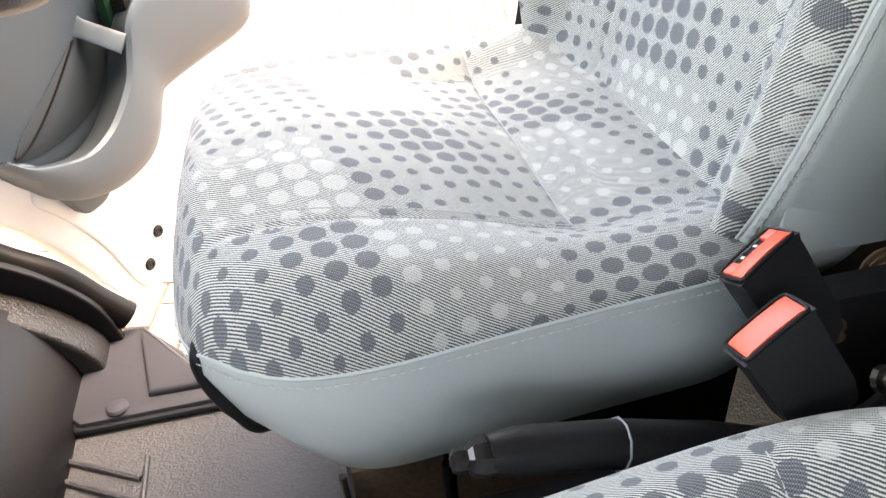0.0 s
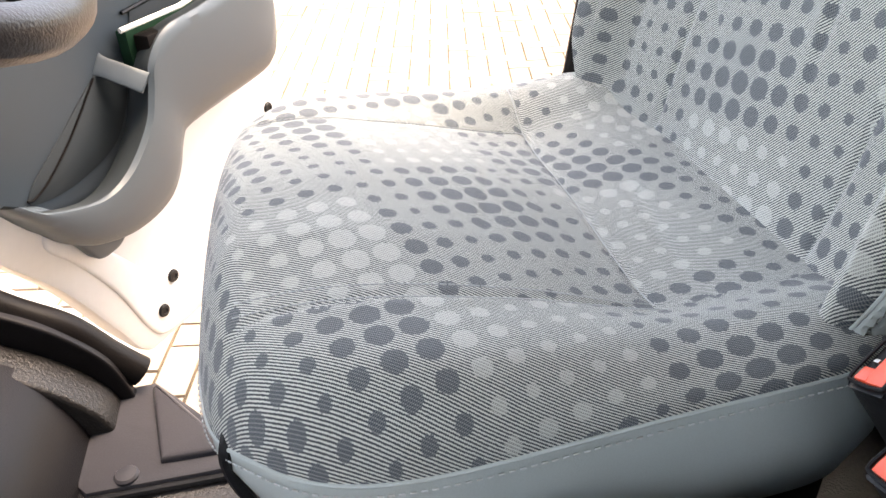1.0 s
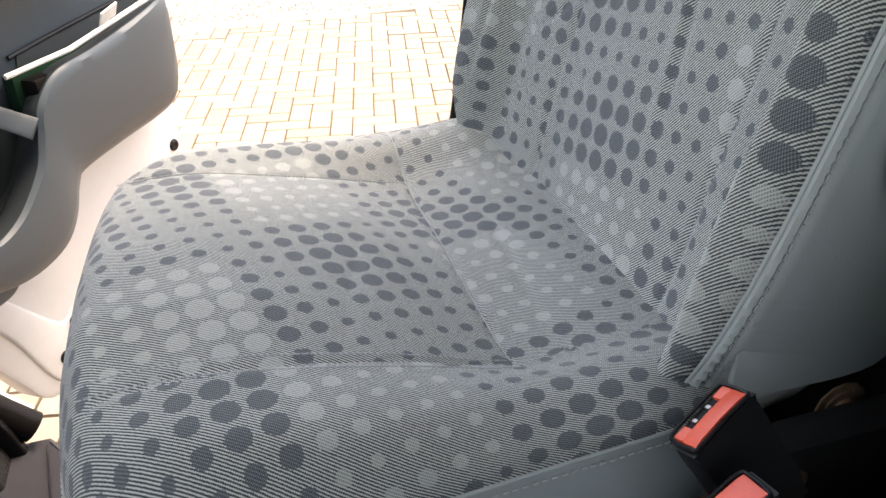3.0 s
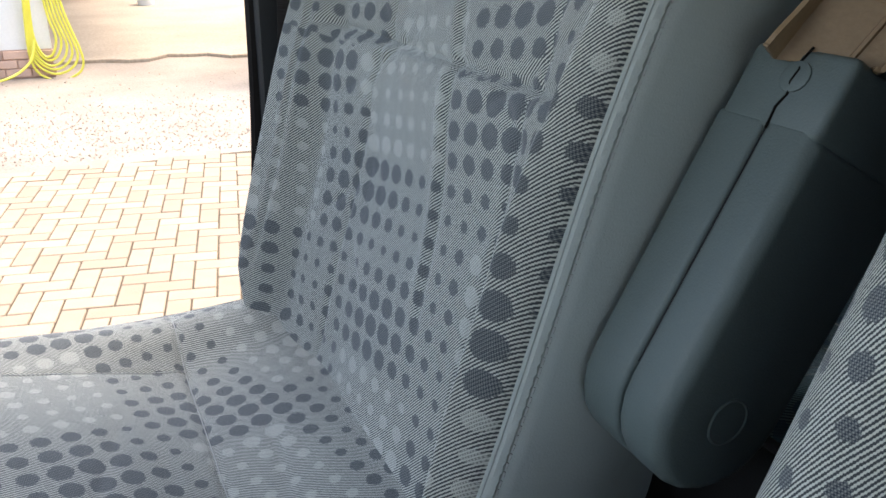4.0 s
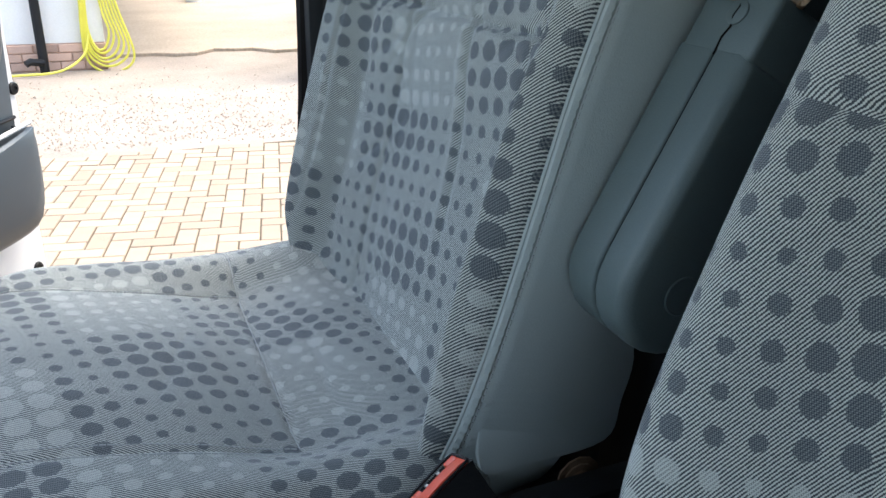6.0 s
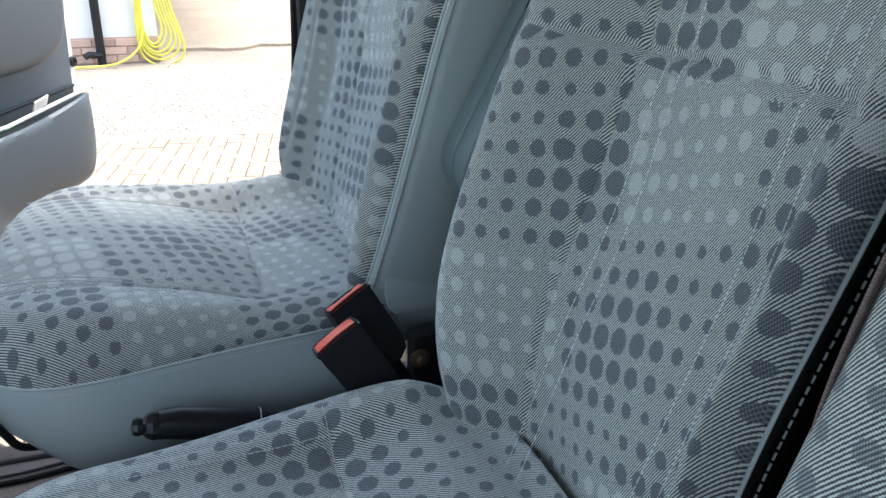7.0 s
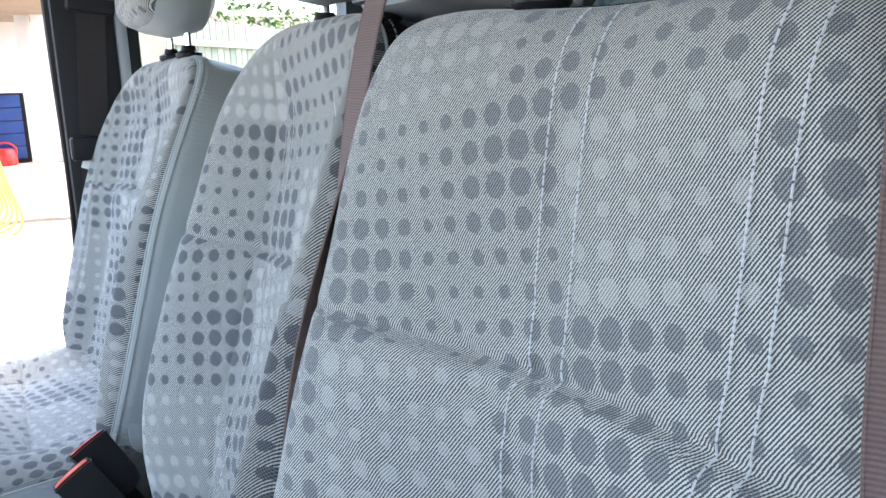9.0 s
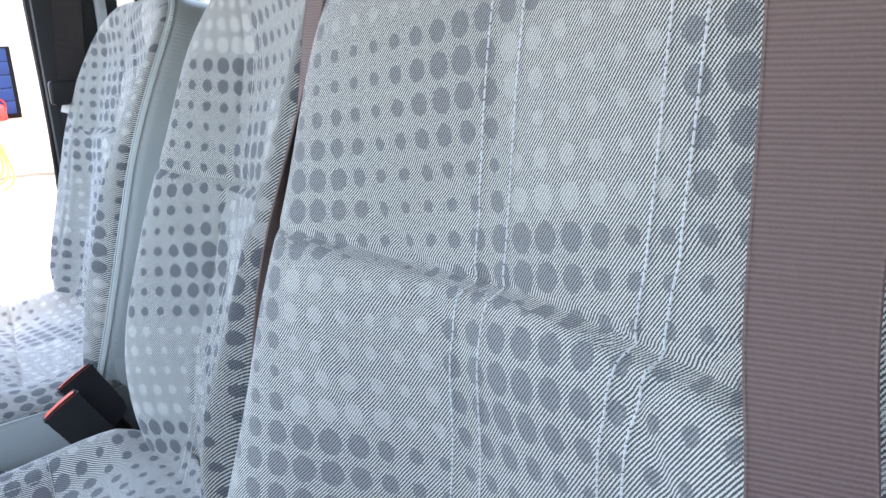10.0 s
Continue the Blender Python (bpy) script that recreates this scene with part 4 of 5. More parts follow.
part("tag", boxed(-0.022, 0.022, -0.012, 0.016, -0.002, 0.002, DOOR @ Matrix.Translation((0.655, 1.038, 0.070)) @ pose(0, 0, 0, 30, 0, 12), 0.001), M_RENDER, clip)
folder = thing("document_folder", tuple(DOOR @ Vector((0.5, 0.97, 0.03))), "dark green plastic document folder standing in the bin", "folder")
part("folder_cover", boxed(0.452, 0.74, 0.905, 0.992, 0.014, 0.036, DOOR, 0.003), M_GREEN, folder)
# black block in place of the shade between folder and bin wall
part("folder_shade", boxed(0.464, 0.74, 0.905, 0.984, 0.037, 0.068, DOOR, 0.004), M_SEAL, folder, "black block standing for the shade beside the folder")

# ---- driver's armrest, folded up beside the backrest ----
AX = Matrix(((math.sin(radians(27.3)), 0, -math.cos(radians(27.3)), 0.481), (0, 1, 0, 0.348), (math.cos(radians(27.3)), 0, math.sin(radians(27.3)), 1.192), (0, 0, 0, 1)))  # x up the arm, y across, z to the front
arm = thing("folded_armrest", (0.50, 0.34, 1.10), "grey plastic folded armrest with a broken end beside the driver seat", "armrest")


def arm_shell(x0, x1, y0, y1, d, round_end, r=0.010, soft_side=0.0):
    """A length of the arm with one rounded end."""
    if round_end:
        pts = [(x0 + d * 0.50 * (1 - math.sin(radians(a))), -d * 0.5 + d * 0.5 * math.cos(radians(a))) for a in range(0, 181, 15)]
        pts = [(x1, 0.0)] + pts + [(x1, -d)]
    else:
        pts = [(x1, 0.0), (x0, 0.0), (x0, -d), (x1, -d)]
    bm_ = bmesh.new()
    lo = [bm_.verts.new((x, y0, z)) for x, z in pts]
    hi = [bm_.verts.new((x, y1, z)) for x, z in pts]
    bm_.faces.new(lo)
    bm_.faces.new(list(reversed(hi)))
    for i in range(len(pts)):
        j = (i + 1) % len(pts)
        bm_.faces.new((lo[i], lo[j], hi[j], hi[i]))
    bmesh.ops.recalc_face_normals(bm_, faces=bm_.faces)
    if soft_side:
        es = [e for e in bm_.edges if e.calc_face_angle(0) > radians(50) and all(abs(v.co.y - y0) < 1e-6 for v in e.verts)]
        bmesh.ops.bevel(bm_, geom=es, offset=soft_side, segments=6, profile=0.5, affect="EDGES")
    es = [e for e in bm_.edges if e.calc_face_angle(0) > radians(50)]
    bmesh.ops.bevel(bm_, geom=es, offset=r, segments=3, profile=0.5, affect="EDGES")
    bmesh.ops.transform(bm_, matrix=AX, verts=bm_.verts)
    return bm_


part("arm_half", arm_shell(-0.035, 0.180, 0.001, 0.036, 0.106, True, 0.0035), M_ARM, arm, "grey plastic half shell")
part("arm_half", arm_shell(-0.035, 0.180, -0.036, -0.001, 0.106, True, 0.0035, 0.011), M_ARM, arm, "grey plastic half shell")
# black core set in to darken the narrow gap between the halves
part("seam_dark_core", boxed(0.025, 0.178, -0.0012, 0.0012, -0.098, -0.003, AX), M_BLACK, arm)
part("arm_sleeve", arm_shell(0.174, 0.222, -0.035, 0.034, 0.102, False, 0.005), M_ARM, arm, "cracked grey plastic collar")
bm = bmesh.new()
lathe(bm, [(0.009, -0.001), (0.009, 0.0012), (0.007, 0.002)], AX @ pose(0.205, -0.004, 0.0), 16)
part("screw_cap", bm, M_ARM, arm)
bm = bmesh.new()
lathe(bm, [(0.0155, -0.001), (0.0155, 0.0004), (0.0145, 0.0010), (0.0135, 0.0003), (0.002, 0.0008)], AX @ pose(0.016, -0.0362, -0.053, 90, 0, 0), 28)
part("screw_cap", bm, M_ARM, arm)

bm = bmesh.new()
prism(bm, smooth_line([(0.10, -0.040), (0.24, -0.026), (0.325, -0.028), (0.345, -0.045), (0.335, -0.085), (0.296, -0.098), (0.247, -0.101), (0.192, -0.102), (0.135, -0.104), (0.09, -0.100)], 4, True), 0.007, AX @ Matrix(((1, 0, 0, 0), (0, 0, -1, -0.006), (0, 1, 0, 0), (0, 0, 0, 1))), 0.002)
part("mount_plate", bm, M_MOUNT, arm, "dark grey plastic side plate of the hinge")
for gap_ in (0.018, 0.030):
    part("plate_groove", tubed([AX @ Vector((x, -0.0131, z + gap_)) for x, z in smooth_line([(0.338, -0.095), (0.296, -0.098), (0.247, -0.101), (0.205, -0.106)], 5)], 0.0009, False, 6), M_SEAL, arm, "dark groove")
part("crack", tubed([AX @ Vector(p) for p in ((0.2225, -0.0055, 0.0004), (0.214, -0.0025, 0.0004), (0.209, -0.0050, 0.0018), (0.202, -0.0035, 0.0018), (0.195, -0.0045, 0.0004), (0.187, -0.0015, 0.0004), (0.174, -0.0025, 0.0004))], 0.0008, False, 5), M_SEAL, arm, "dark crack")


BR = Matrix(((0.379, -0.451, -0.808, 0.585), (-0.052, 0.862, -0.505, 0.345), (0.924, 0.233, 0.303, 1.385), (0, 0, 0, 1)))  # x up the hinge arm, y across, z out of its floor


def bracket():
    """The bare hinge arm: a tapered trough with a slot broken through its floor and a turned-up lip."""
    bm_ = bmesh.new()
    rim = [(-0.008, 0.018), (0.0, 0.0165), (0.033, 0.0085), (0.059, -0.0005), (0.075, -0.0025), (0.086, -0.0085), (0.092, -0.019), (0.092, -0.029), (0.084, -0.0365), (0.066, -0.037), (0.032, -0.038), (0.004, -0.036), (0.0, -0.030)]
    slot = [(0.0385, -0.0155), (0.049, -0.0135), (0.0575, -0.0165), (0.0575, -0.022), (0.0525, -0.0245), (0.041, -0.0245)]
    rim = smooth_line(rim, 4)
    rim = [(q[0], q[1]) for q in rim]
    slot = [(q[0], q[1]) for q in smooth_line(slot, 2, True)]
    lo = [bm_.verts.new((x, y, 0)) for x, y in rim]
    n = len(rim)
    lip = []
    for i, (x, y) in enumerate(rim):
        h = 0.006 + (0.016 * max(0.0, 1 - x / 0.06) if y > -0.01 else 0.003 * max(0.0, 1 - x / 0.09))
        lip.append(bm_.verts.new((x + 0.0015, y * 1.05 + (0.002 if y > -0.01 else -0.001), h + 0.0006 * math.sin(i * 1.9))))
    sv = [bm_.verts.new((x, y, 0)) for x, y in slot]
    ring = []
    for i in range(n - 1):
        bm_.faces.new((lo[i], lo[i + 1], lip[i + 1], lip[i]))
        ring.append(bm_.edges.get((lo[i], lo[i + 1])))
    ring.append(bm_.edges.new((lo[-1], lo[0])))
    ring += [bm_.edges.new((sv[i], sv[(i + 1) % len(sv)])) for i in range(len(sv))]
    bmesh.ops.triangle_fill(bm_, edges=ring, use_beauty=True)
    inside = [f for f in bm_.faces if all(v in sv for v in f.verts)]
    bmesh.ops.delete(bm_, geom=inside, context="FACES_ONLY")
    bmesh.ops.recalc_face_normals(bm_, faces=bm_.faces)
    bmesh.ops.solidify(bm_, geom=bm_.faces[:], thickness=0.0028)
    # ribs moulded on the floor
    tube(bm_, [(-0.004, -0.017, 0.002), (0.001, -0.0185, 0.003), (0.0365, -0.0272, 0.003), (0.0375, -0.027, 0.001), (0.061, -0.0308, 0.002)], 0.0018, False, 6)
    tube(bm_, [(0.0365, -0.0125, 0.002), (0.0365, -0.0272, 0.002)], 0.0018, False, 6)
    tube(bm_, [(0.064, -0.0305, 0.0), (0.052, -0.0285, 0.001), (0.043, -0.0275, 0.0)], 0.0028, False, 8)
    bmesh.ops.transform(bm_, matrix=BR, verts=bm_.verts)
    return bm_


part("hinge_bracket", bracket(), M_BEIGE, arm, "bare beige plastic hinge trough with a broken slot", False)

# ---- belt buckles between the seats ----
def buckle(tip, right, down, label, open_slot):
    """A belt buckle: tip is the middle of its upper end, right runs along the red edge, down along the body."""
    r, d = Vector(right).normalized(), Vector(down).normalized()
    d = (d - r * d.dot(r)).normalized()
    n = r.cross(d).normalized()
    m = Matrix(((r.x, d.x, n.x, tip[0]), (r.y, d.y, n.y, tip[1]), (r.z, d.z, n.z, tip[2]), (0, 0, 0, 1)))
    root = thing("belt_buckle", tuple(Vector(tip) + d * 0.09), label, "buckle", "belt buckles")
    bm_ = bmesh.new()
    prism(bm_, smooth_line([(-0.024, 0.003), (0.024, 0.003), (0.0265, 0.008), (0.026, 0.03), (0.021, 0.085), (-0.021, 0.085), (-0.026, 0.03), (-0.0265, 0.008)], 3, True), 0.026, m @ Matrix.Translation((0, 0, -0.013)), 0.0035)
    part("housing", bm_, M_BLACK, root, "black plastic housing")
    bm_ = bmesh.new()
    top = 0.0085 if open_slot else 0.0095
    dish = [(-0.0235, 0.0), (-0.018, -0.0012), (0.0, -0.0018), (0.018, -0.0012), (0.0235, 0.0)]
    # the red face: a shallow bow along the edge, cut out where the tongue goes in
    prism(bm_, [(x, y) for x, y in dish] + [(0.0235, 0.006), (-0.0235, 0.006)], 0.0125 if open_slot else top + 0.0115, m @ Matrix.Translation((0, 0, -0.0115)), 0.0012)
    if open_slot:
        for x0, x1 in ((-0.0235, -0.0130), (0.0130, 0.0235)):
            box(bm_, x0, x1, -0.0008, 0.006, 0.0, top, m, 0.0012)
    part("release_button", bm_, M_RED, root, "orange-red release button")
    if open_slot:
        part("tongue_slot", boxed(-0.0130, 0.0130, 0.0018, 0.0030, 0.001, 0.0105, m), M_SEAL, root, "dark slot for the tongue")
        bm_ = bmesh.new()
        box(bm_, -0.0085, -0.0055, -0.0005, 0.008, 0.003, 0.007, m, 0.0006)
        box(bm_, 0.0040, 0.0070, -0.0005, 0.008, 0.003, 0.007, m, 0.0006)
        part("latch_spring", bm_, M_TIN, root)
    loop = smooth_line([(-0.0252, 0.0012, -0.008), (-0.0252, 0.0006, 0.007), (-0.0215, 0.0004, 0.0120), (0.0, -0.0002, 0.0122), (0.0215, 0.0004, 0.0120), (0.0252, 0.0006, 0.007), (0.0252, 0.0012, -0.008), (0.0215, 0.0008, -0.0125), (0.0, 0.0003, -0.0127), (-0.0215, 0.0008, -0.0125)], 4, True)
    part("rim", tubed([m @ Vector(p) for p in loop], 0.0013, True, 6), M_BLACK, root)
    part("stalk", tubed([m @ Vector((0, 0.08, 0)), m @ Vector((0, 0.13, 0)), Vector((0.46, 0.325, 0.86))], 0.010, False, 8), M_BLACK, root, "black stalk")
    return root


buckle((0.360, 0.345, 1.046), (0.043, 0.015, 0.020), (0.075, -0.035, -0.10), "black belt buckle with a red button and open slot", True)
buckle((0.335, 0.288, 1.034), (0.037, 0.007, 0.022), (0.065, -0.025, -0.10), "black belt buckle with a plain red button, turned away", False)

# handbrake and dark clutter between the seats
brake = thing("handbrake", (0.27, 0.335, 0.80), "black plastic handbrake lever with a grooved end", "handbrake")
bm = tubed([(0.155, 0.297, 0.958), (0.175, 0.298, 0.955), (0.25, 0.303, 0.932), (0.33, 0.312, 0.895), (0.44, 0.32, 0.84)], [0.0145, 0.0168, 0.018, 0.019, 0.018], False, 14)
part("grip", bm, M_BLACK, brake)
bm = bmesh.new()
lathe(bm, [(0.003, 0.0), (0.008, 0.0015), (0.0095, 0.006), (0.0085, 0.011), (0.012, 0.014), (0.0145, 0.020), (0.0140, 0.031)], pose(0.130, 0.296, 0.961, 0, 98, 0), 8)
part("end_cap", bm, M_GLOSS, brake, "faceted black end cap", False)
part("grip_ring", tubed([Vector((0.252, 0.303, 0.931)) + Vector((0.25, 0, 0.97)) * 0.0190 * math.cos(a / 10 * 2 * math.pi) + Vector((0, 1, 0)) * 0.0190 * math.sin(a / 10 * 2 * math.pi) for a in range(10)], 0.0009, True, 5), M_PLASTIC, brake, "grey ring round the grip")
tunnel = thing("seat_frame_box", (0.35, 0.33, 0.56), "black steel seat frame and wiring between the seats", "seat frame")
part("frame_side", boxed(0.02, 0.62, 0.275, 0.385, 0.56, 0.80, None, 0.01), M_BLACK, tunnel)
for k in range(4):
    part("cable", tubed(smooth_line([(0.40 + 0.03 * k, 0.30 + 0.02 * k, 0.80), (0.46 + 0.02 * k, 0.31, 0.87 + 0.02 * k), (0.52, 0.33 - 0.015 * k, 0.86 - 0.02 * k), (0.60, 0.30, 0.80)], 6), 0.005, False, 6), M_BLACK, tunnel)
for p in ((0.49, 0.33, 0.905), (0.53, 0.30, 0.885), (0.47, 0.31, 0.872)):
    bm = bmesh.new()
    lathe(bm, [(0.012, 0), (0.012, 0.006), (0.006, 0.007), (0.006, 0.014)], pose(*p, 60, 20, 0), 10)
    part("bolt_head", bm, M_TIN, tunnel)
for p, k in (((0.523, 0.396, 0.961), 1.5), ((0.449, 0.351, 0.949), 0.8)):
    bm = bmesh.new()
    lathe(bm, [(0.015 * k, 0), (0.015 * k, 0.002), (0.011 * k, 0.0025), (0.011 * k, 0.004), (0.007 * k, 0.0045), (0.006 * k, 0.011), (0.003 * k, 0.012)], pose(*p, 90, 0, 0), 12)
    part("bolt_head", bm, M_RUST, tunnel, "dull steel pivot bolt")
# added black plate that keeps the gap between the seats as dark as shade
part("gap_dark_plate", boxed(0.60, 0.615, 0.235, 0.47, 0.56, 1.13, None, 0.004), M_BLACK, tunnel)
part("recliner_box", boxed(0.44, 0.58, 0.352, 0.388, 0.84, 0.978, pose(0, 0, 0), 0.015), M_BLACK, tunnel)

# ---- seat belts ----
belt = thing("centre_seat_belt", (0.62, -0.15, 1.55), "brown-grey woven belt of the middle seat", "seat belt", "seat belts")
bp = smooth_line([(0.6712, -0.156, 1.7139), (0.636, -0.163, 1.6495), (0.5963, -0.166, 1.6065), (0.5661, -0.163, 1.4989), (0.5231, -0.165, 1.332), (0.4985, -0.17, 1.1756), (0.4748, -0.1715, 1.0462), (0.4532, -0.1712, 0.9493), (0.4511, -0.1705, 0.917)], 8)
# the strap twists on its way down, and sinks edge-on into the gap between the two seats
b_across = [Vector((0.06, 0.998, 0.0)).lerp(Vector((0.998, 0.06, 0)), min(max((1.52 - Vector(p).z) / 0.30, 0), 1)).normalized() for p in bp]
part("webbing", ribbon(bmesh.new(), bp, b_across, 0.044), M_BELT, belt)
for s in (-0.5, 0.5):
    part("selvedge", tubed([Vector(p) + a * 0.044 * s for p, a in zip(bp, b_across)], 0.0012, False, 6), M_BELT, belt)
outlet = thing("belt_outlet", (0.66, -0.21, 1.58), "grey plastic belt outlet on top of the bench", "belt outlet")
part("cover", boxed(-0.055, 0.055, -0.115, 0.112, 0.0, 0.13, pose(0.675, -0.155, 1.584, 0, 12, 0), 0.02, 3), M_PALEPL, outlet)
part("lip", boxed(-0.060, -0.050, -0.105, 0.102, 0.004, 0.022, pose(0.675, -0.155, 1.584, 0, 12, 0), 0.004), M_DARKPL, outlet, "dark lower edge")
part("belt_slot", boxed(-0.0575, -0.053, -0.038, 0.020, 0.040, 0.052, pose(0.675, -0.155, 1.584, 0, 12, 0), 0.001), M_SEAL, outlet, "black slot for the belt")
obelt = thing("outer_seat_belt", (0.58, -0.63, 1.4), "brown-grey woven belt hanging before the outer seat", "seat belt", "seat belts")
OB_ACROSS = Vector((0.562, -0.827, 0))
ob_pts = smooth_line([(0.599, -0.629, 1.88), (0.593, -0.623, 1.60), (0.588, -0.627, 1.48), (0.577, -0.636, 1.39), (0.566, -0.651, 1.31), (0.545, -0.660, 1.20), (0.50, -0.675, 1.05)], 10)
part("webbing", ribbon(bmesh.new(), ob_pts, OB_ACROSS, 0.046), M_BELT, obelt)
for s in (-0.5, 0.5):
    part("selvedge", tubed([Vector(p) + OB_ACROSS.normalized() * 0.046 * s for p in ob_pts], 0.0011, False, 6), M_BELT, obelt)

# ---- pillar trim, belt and guide on the driver's side ----
bm = bmesh.new()
tube(bm, smooth_line([(0.433, 0.992, 1.95), (0.433, 0.995, 1.60), (0.436, 0.995, 1.35), (0.430, 0.998, 1.16), (0.410, 0.998, 1.00), (0.398, 0.998, 0.92), (0.390, 0.998, 0.62)], 8), 0.014, False, 10)
tagged(part("door_seal", bm, M_SEAL), "black rubber door seal along the pillar", "seal", "", "structure")
pbelt = thing("driver_seat_belt", (0.48, 0.955, 1.40), "dark brown belt running down the grey door pillar", "seat belt", "seat belts")
part("webbing", ribbon(bmesh.new(), [(0.520, 0.955, 1.90), (0.506, 0.953, 1.72), (0.494, 0.952, 1.58), (0.480, 0.951, 1.42), (0.470, 0.953, 1.20), (0.46, 0.955, 0.90), (0.46, 0.955, 0.62)], Vector((1, -0.1, 0)), 0.054), M_BELTD, pbelt, "dark woven webbing")
part("upper_loop", boxed(-0.045, 0.045, -0.012, 0.010, -0.022, 0.022, pose(0.503, 0.950, 1.69, 0, 8, 0), 0.010, 3), M_BLACK, pbelt, "black belt anchor loop")
part("guide", boxed(0.434, 0.515, 0.930, 0.962, 1.383, 1.432, None, 0.010, 3), M_BLACK, pbelt, "black plastic belt guide")
tag = thing("white_tag", (0.46, 0.93, 1.37), "small white plastic tab by the belt", "tab")
part("tab", boxed(-0.008, 0.03, -0.002, 0.002, -0.016, 0.004, pose(0.462, 0.946, 1.382, 0, 20, -10), 0.0015), M_RENDER, tag)
bm = bmesh.new()
box(bm, 0.545, 0.566, 0.950, 1.035, 1.40, 1.90, None, 0.006)
box(bm, 0.565, 1.06, 0.955, 1.035, 1.385, 1.415, None, 0.006)
frame_w = tagged(part("window_frame", bm, M_PLASTIC), "grey frame of the rear side window", "window frame", "", "structure")
win = tagged(part("window_1", boxed(0.595, 1.05, 0.990, 0.994, 1.40, 1.86), M_GLASS), "clear rear side window", "window", "", "structure")
win.visible_shadow = False

# ---- wheel-arch cover, sill and seal at the driver's feet ----
arch = thing("wheel_arch_cover", (-0.45, 0.8, 0.56), "glossy brown-black moulded wheel arch cover", "wheel arch cover")
SIDE = Matrix(((1, 0, 0, 0), (0, 0, -1, 0.93), (0, 1, 0, 0), (0, 0, 0, 1)))  # x along the van, y up, z towards the cab's middle
bm = bmesh.new()
prism(bm, smooth_line([(-0.85, 0.56), (-0.85, 0.93), (-0.66, 0.86), (-0.50, 0.765), (-0.40, 0.715), (-0.345, 0.67), (-0.312, 0.61), (-0.300, 0.56)], 6), 0.36, SIDE, 0.030, 4)
part("moulding", bm, M_ARCH, arch)
bm = bmesh.new()
prism(bm, smooth_line([(-0.85, 0.56), (-0.85, 1.06), (-0.66, 0.95), (-0.50, 0.835), (-0.40, 0.765), (-0.325, 0.712), (-0.272, 0.650), (-0.252, 0.590), (-0.250, 0.56)], 6), 0.014, SIDE @ Matrix.Translation((0, 0, -0.052)), 0.004, 3)
part("outer_flange", bm, M_ARCH, arch)
bm = bmesh.new()
prism(bm, smooth_line([(-0.85, 0.56), (-0.85, 1.005), (-0.66, 0.895), (-0.50, 0.785), (-0.40, 0.715), (-0.330, 0.664), (-0.280, 0.606), (-0.266, 0.56)], 6), 0.062, SIDE @ Matrix.Translation((0, 0, -0.037)), 0.008, 3)
part("ledge", bm, M_LEDGE, arch, "rough grey-black ledge under the flange")
bm = tubed(smooth_line([(-0.64, 1.0, 0.985), (-0.50, 1.0, 0.845), (-0.388, 1.0, 0.744), (-0.319, 1.0, 0.694), (-0.274, 1.0, 0.636), (-0.240, 1.0, 0.598)], 8), 0.023, False, 12)
tagged(part("door_seal", bm, M_SEAL), "black rubber seal round the door opening", "seal", "", "structure")
bm = tubed(smooth_line([(-0.66, 1.035, 0.985), (-0.52, 1.035, 0.845), (-0.405, 1.035, 0.744), (-0.335, 1.035, 0.690), (-0.285, 1.035, 0.630), (-0.255, 1.035, 0.594)], 8), 0.016, False, 10)
structure("door_frame_edge", bm, M_WHITE, "white painted edge of the door opening", "door frame", True)
sill = thing("sill_cover", (-0.2, 0.88, 0.56), "brown-grey plastic sill cover with a round rivet", "sill cover")
bm = bmesh.new()
prism(bm, [(-0.292, 0.800), (-0.10, 0.800), (0.02, 0.815), (0.05, 0.860), (-0.130, 0.885), (-0.222, 0.997), (-0.280, 0.997), (-0.280, 0.930), (-0.305, 0.925), (-0.310, 0.82)], 0.016, Matrix.Translation((0, 0, 0.562)), 0.008)
part("plate", bm, M_TRIM, sill)
part("edge_bead", tubed([(-0.308, 0.94, 0.566), (-0.310, 0.82, 0.566), (-0.297, 0.798, 0.566), (-0.10, 0.797, 0.566), (0.02, 0.812, 0.566)], 0.006, False, 8), M_BLACK, sill, "black rubber edge")
bm = bmesh.new()
prism(bm, [(-0.200, 0.828), (0.08, 0.822), (0.08, 0.845), (-0.140, 0.873), (-0.219, 0.985), (-0.225, 0.975)], 0.016, Matrix.Translation((0, 0, 0.572)), 0.007, 4)
part("riser", bm, M_TRIM, sill)
bm = bmesh.new()
lathe(bm, [(0.016, 0.0), (0.016, 0.003), (0.013, 0.006), (0.004, 0.0075)], pose(-0.243, 0.818, 0.577), 20)
part("rivet", bm, M_TRIM, sill)
structure("wall_sill", boxed(-0.30, 0.43, 0.935, 1.03, 0.22, 0.36, None, 0.006), M_WHITE, "white painted door sill", "sill")
mat_ = thing("rubber_ribs", (-0.2, 0.72, 0.56), "raised ribs of the rubber floor mat", "floor mat")
for k in range(5):
    y = 0.752 - 0.036 * k
    part("rib", tubed([(-0.305 + 0.004 * k, y, 0.561), (-0.262, y - 0.024, 0.563), (-0.205, y - 0.056, 0.561)], 0.005, False, 8), M_RUBBER, mat_)
    part("rib", tubed([(-0.20, y - 0.056, 0.561), (-0.20, y - 0.020, 0.561)], 0.004, False, 8), M_RUBBER, mat_)
rail = thing("seat_rail", (0.1, 0.45, 0.56), "rusty steel seat rail under the driver seat", "seat rail")
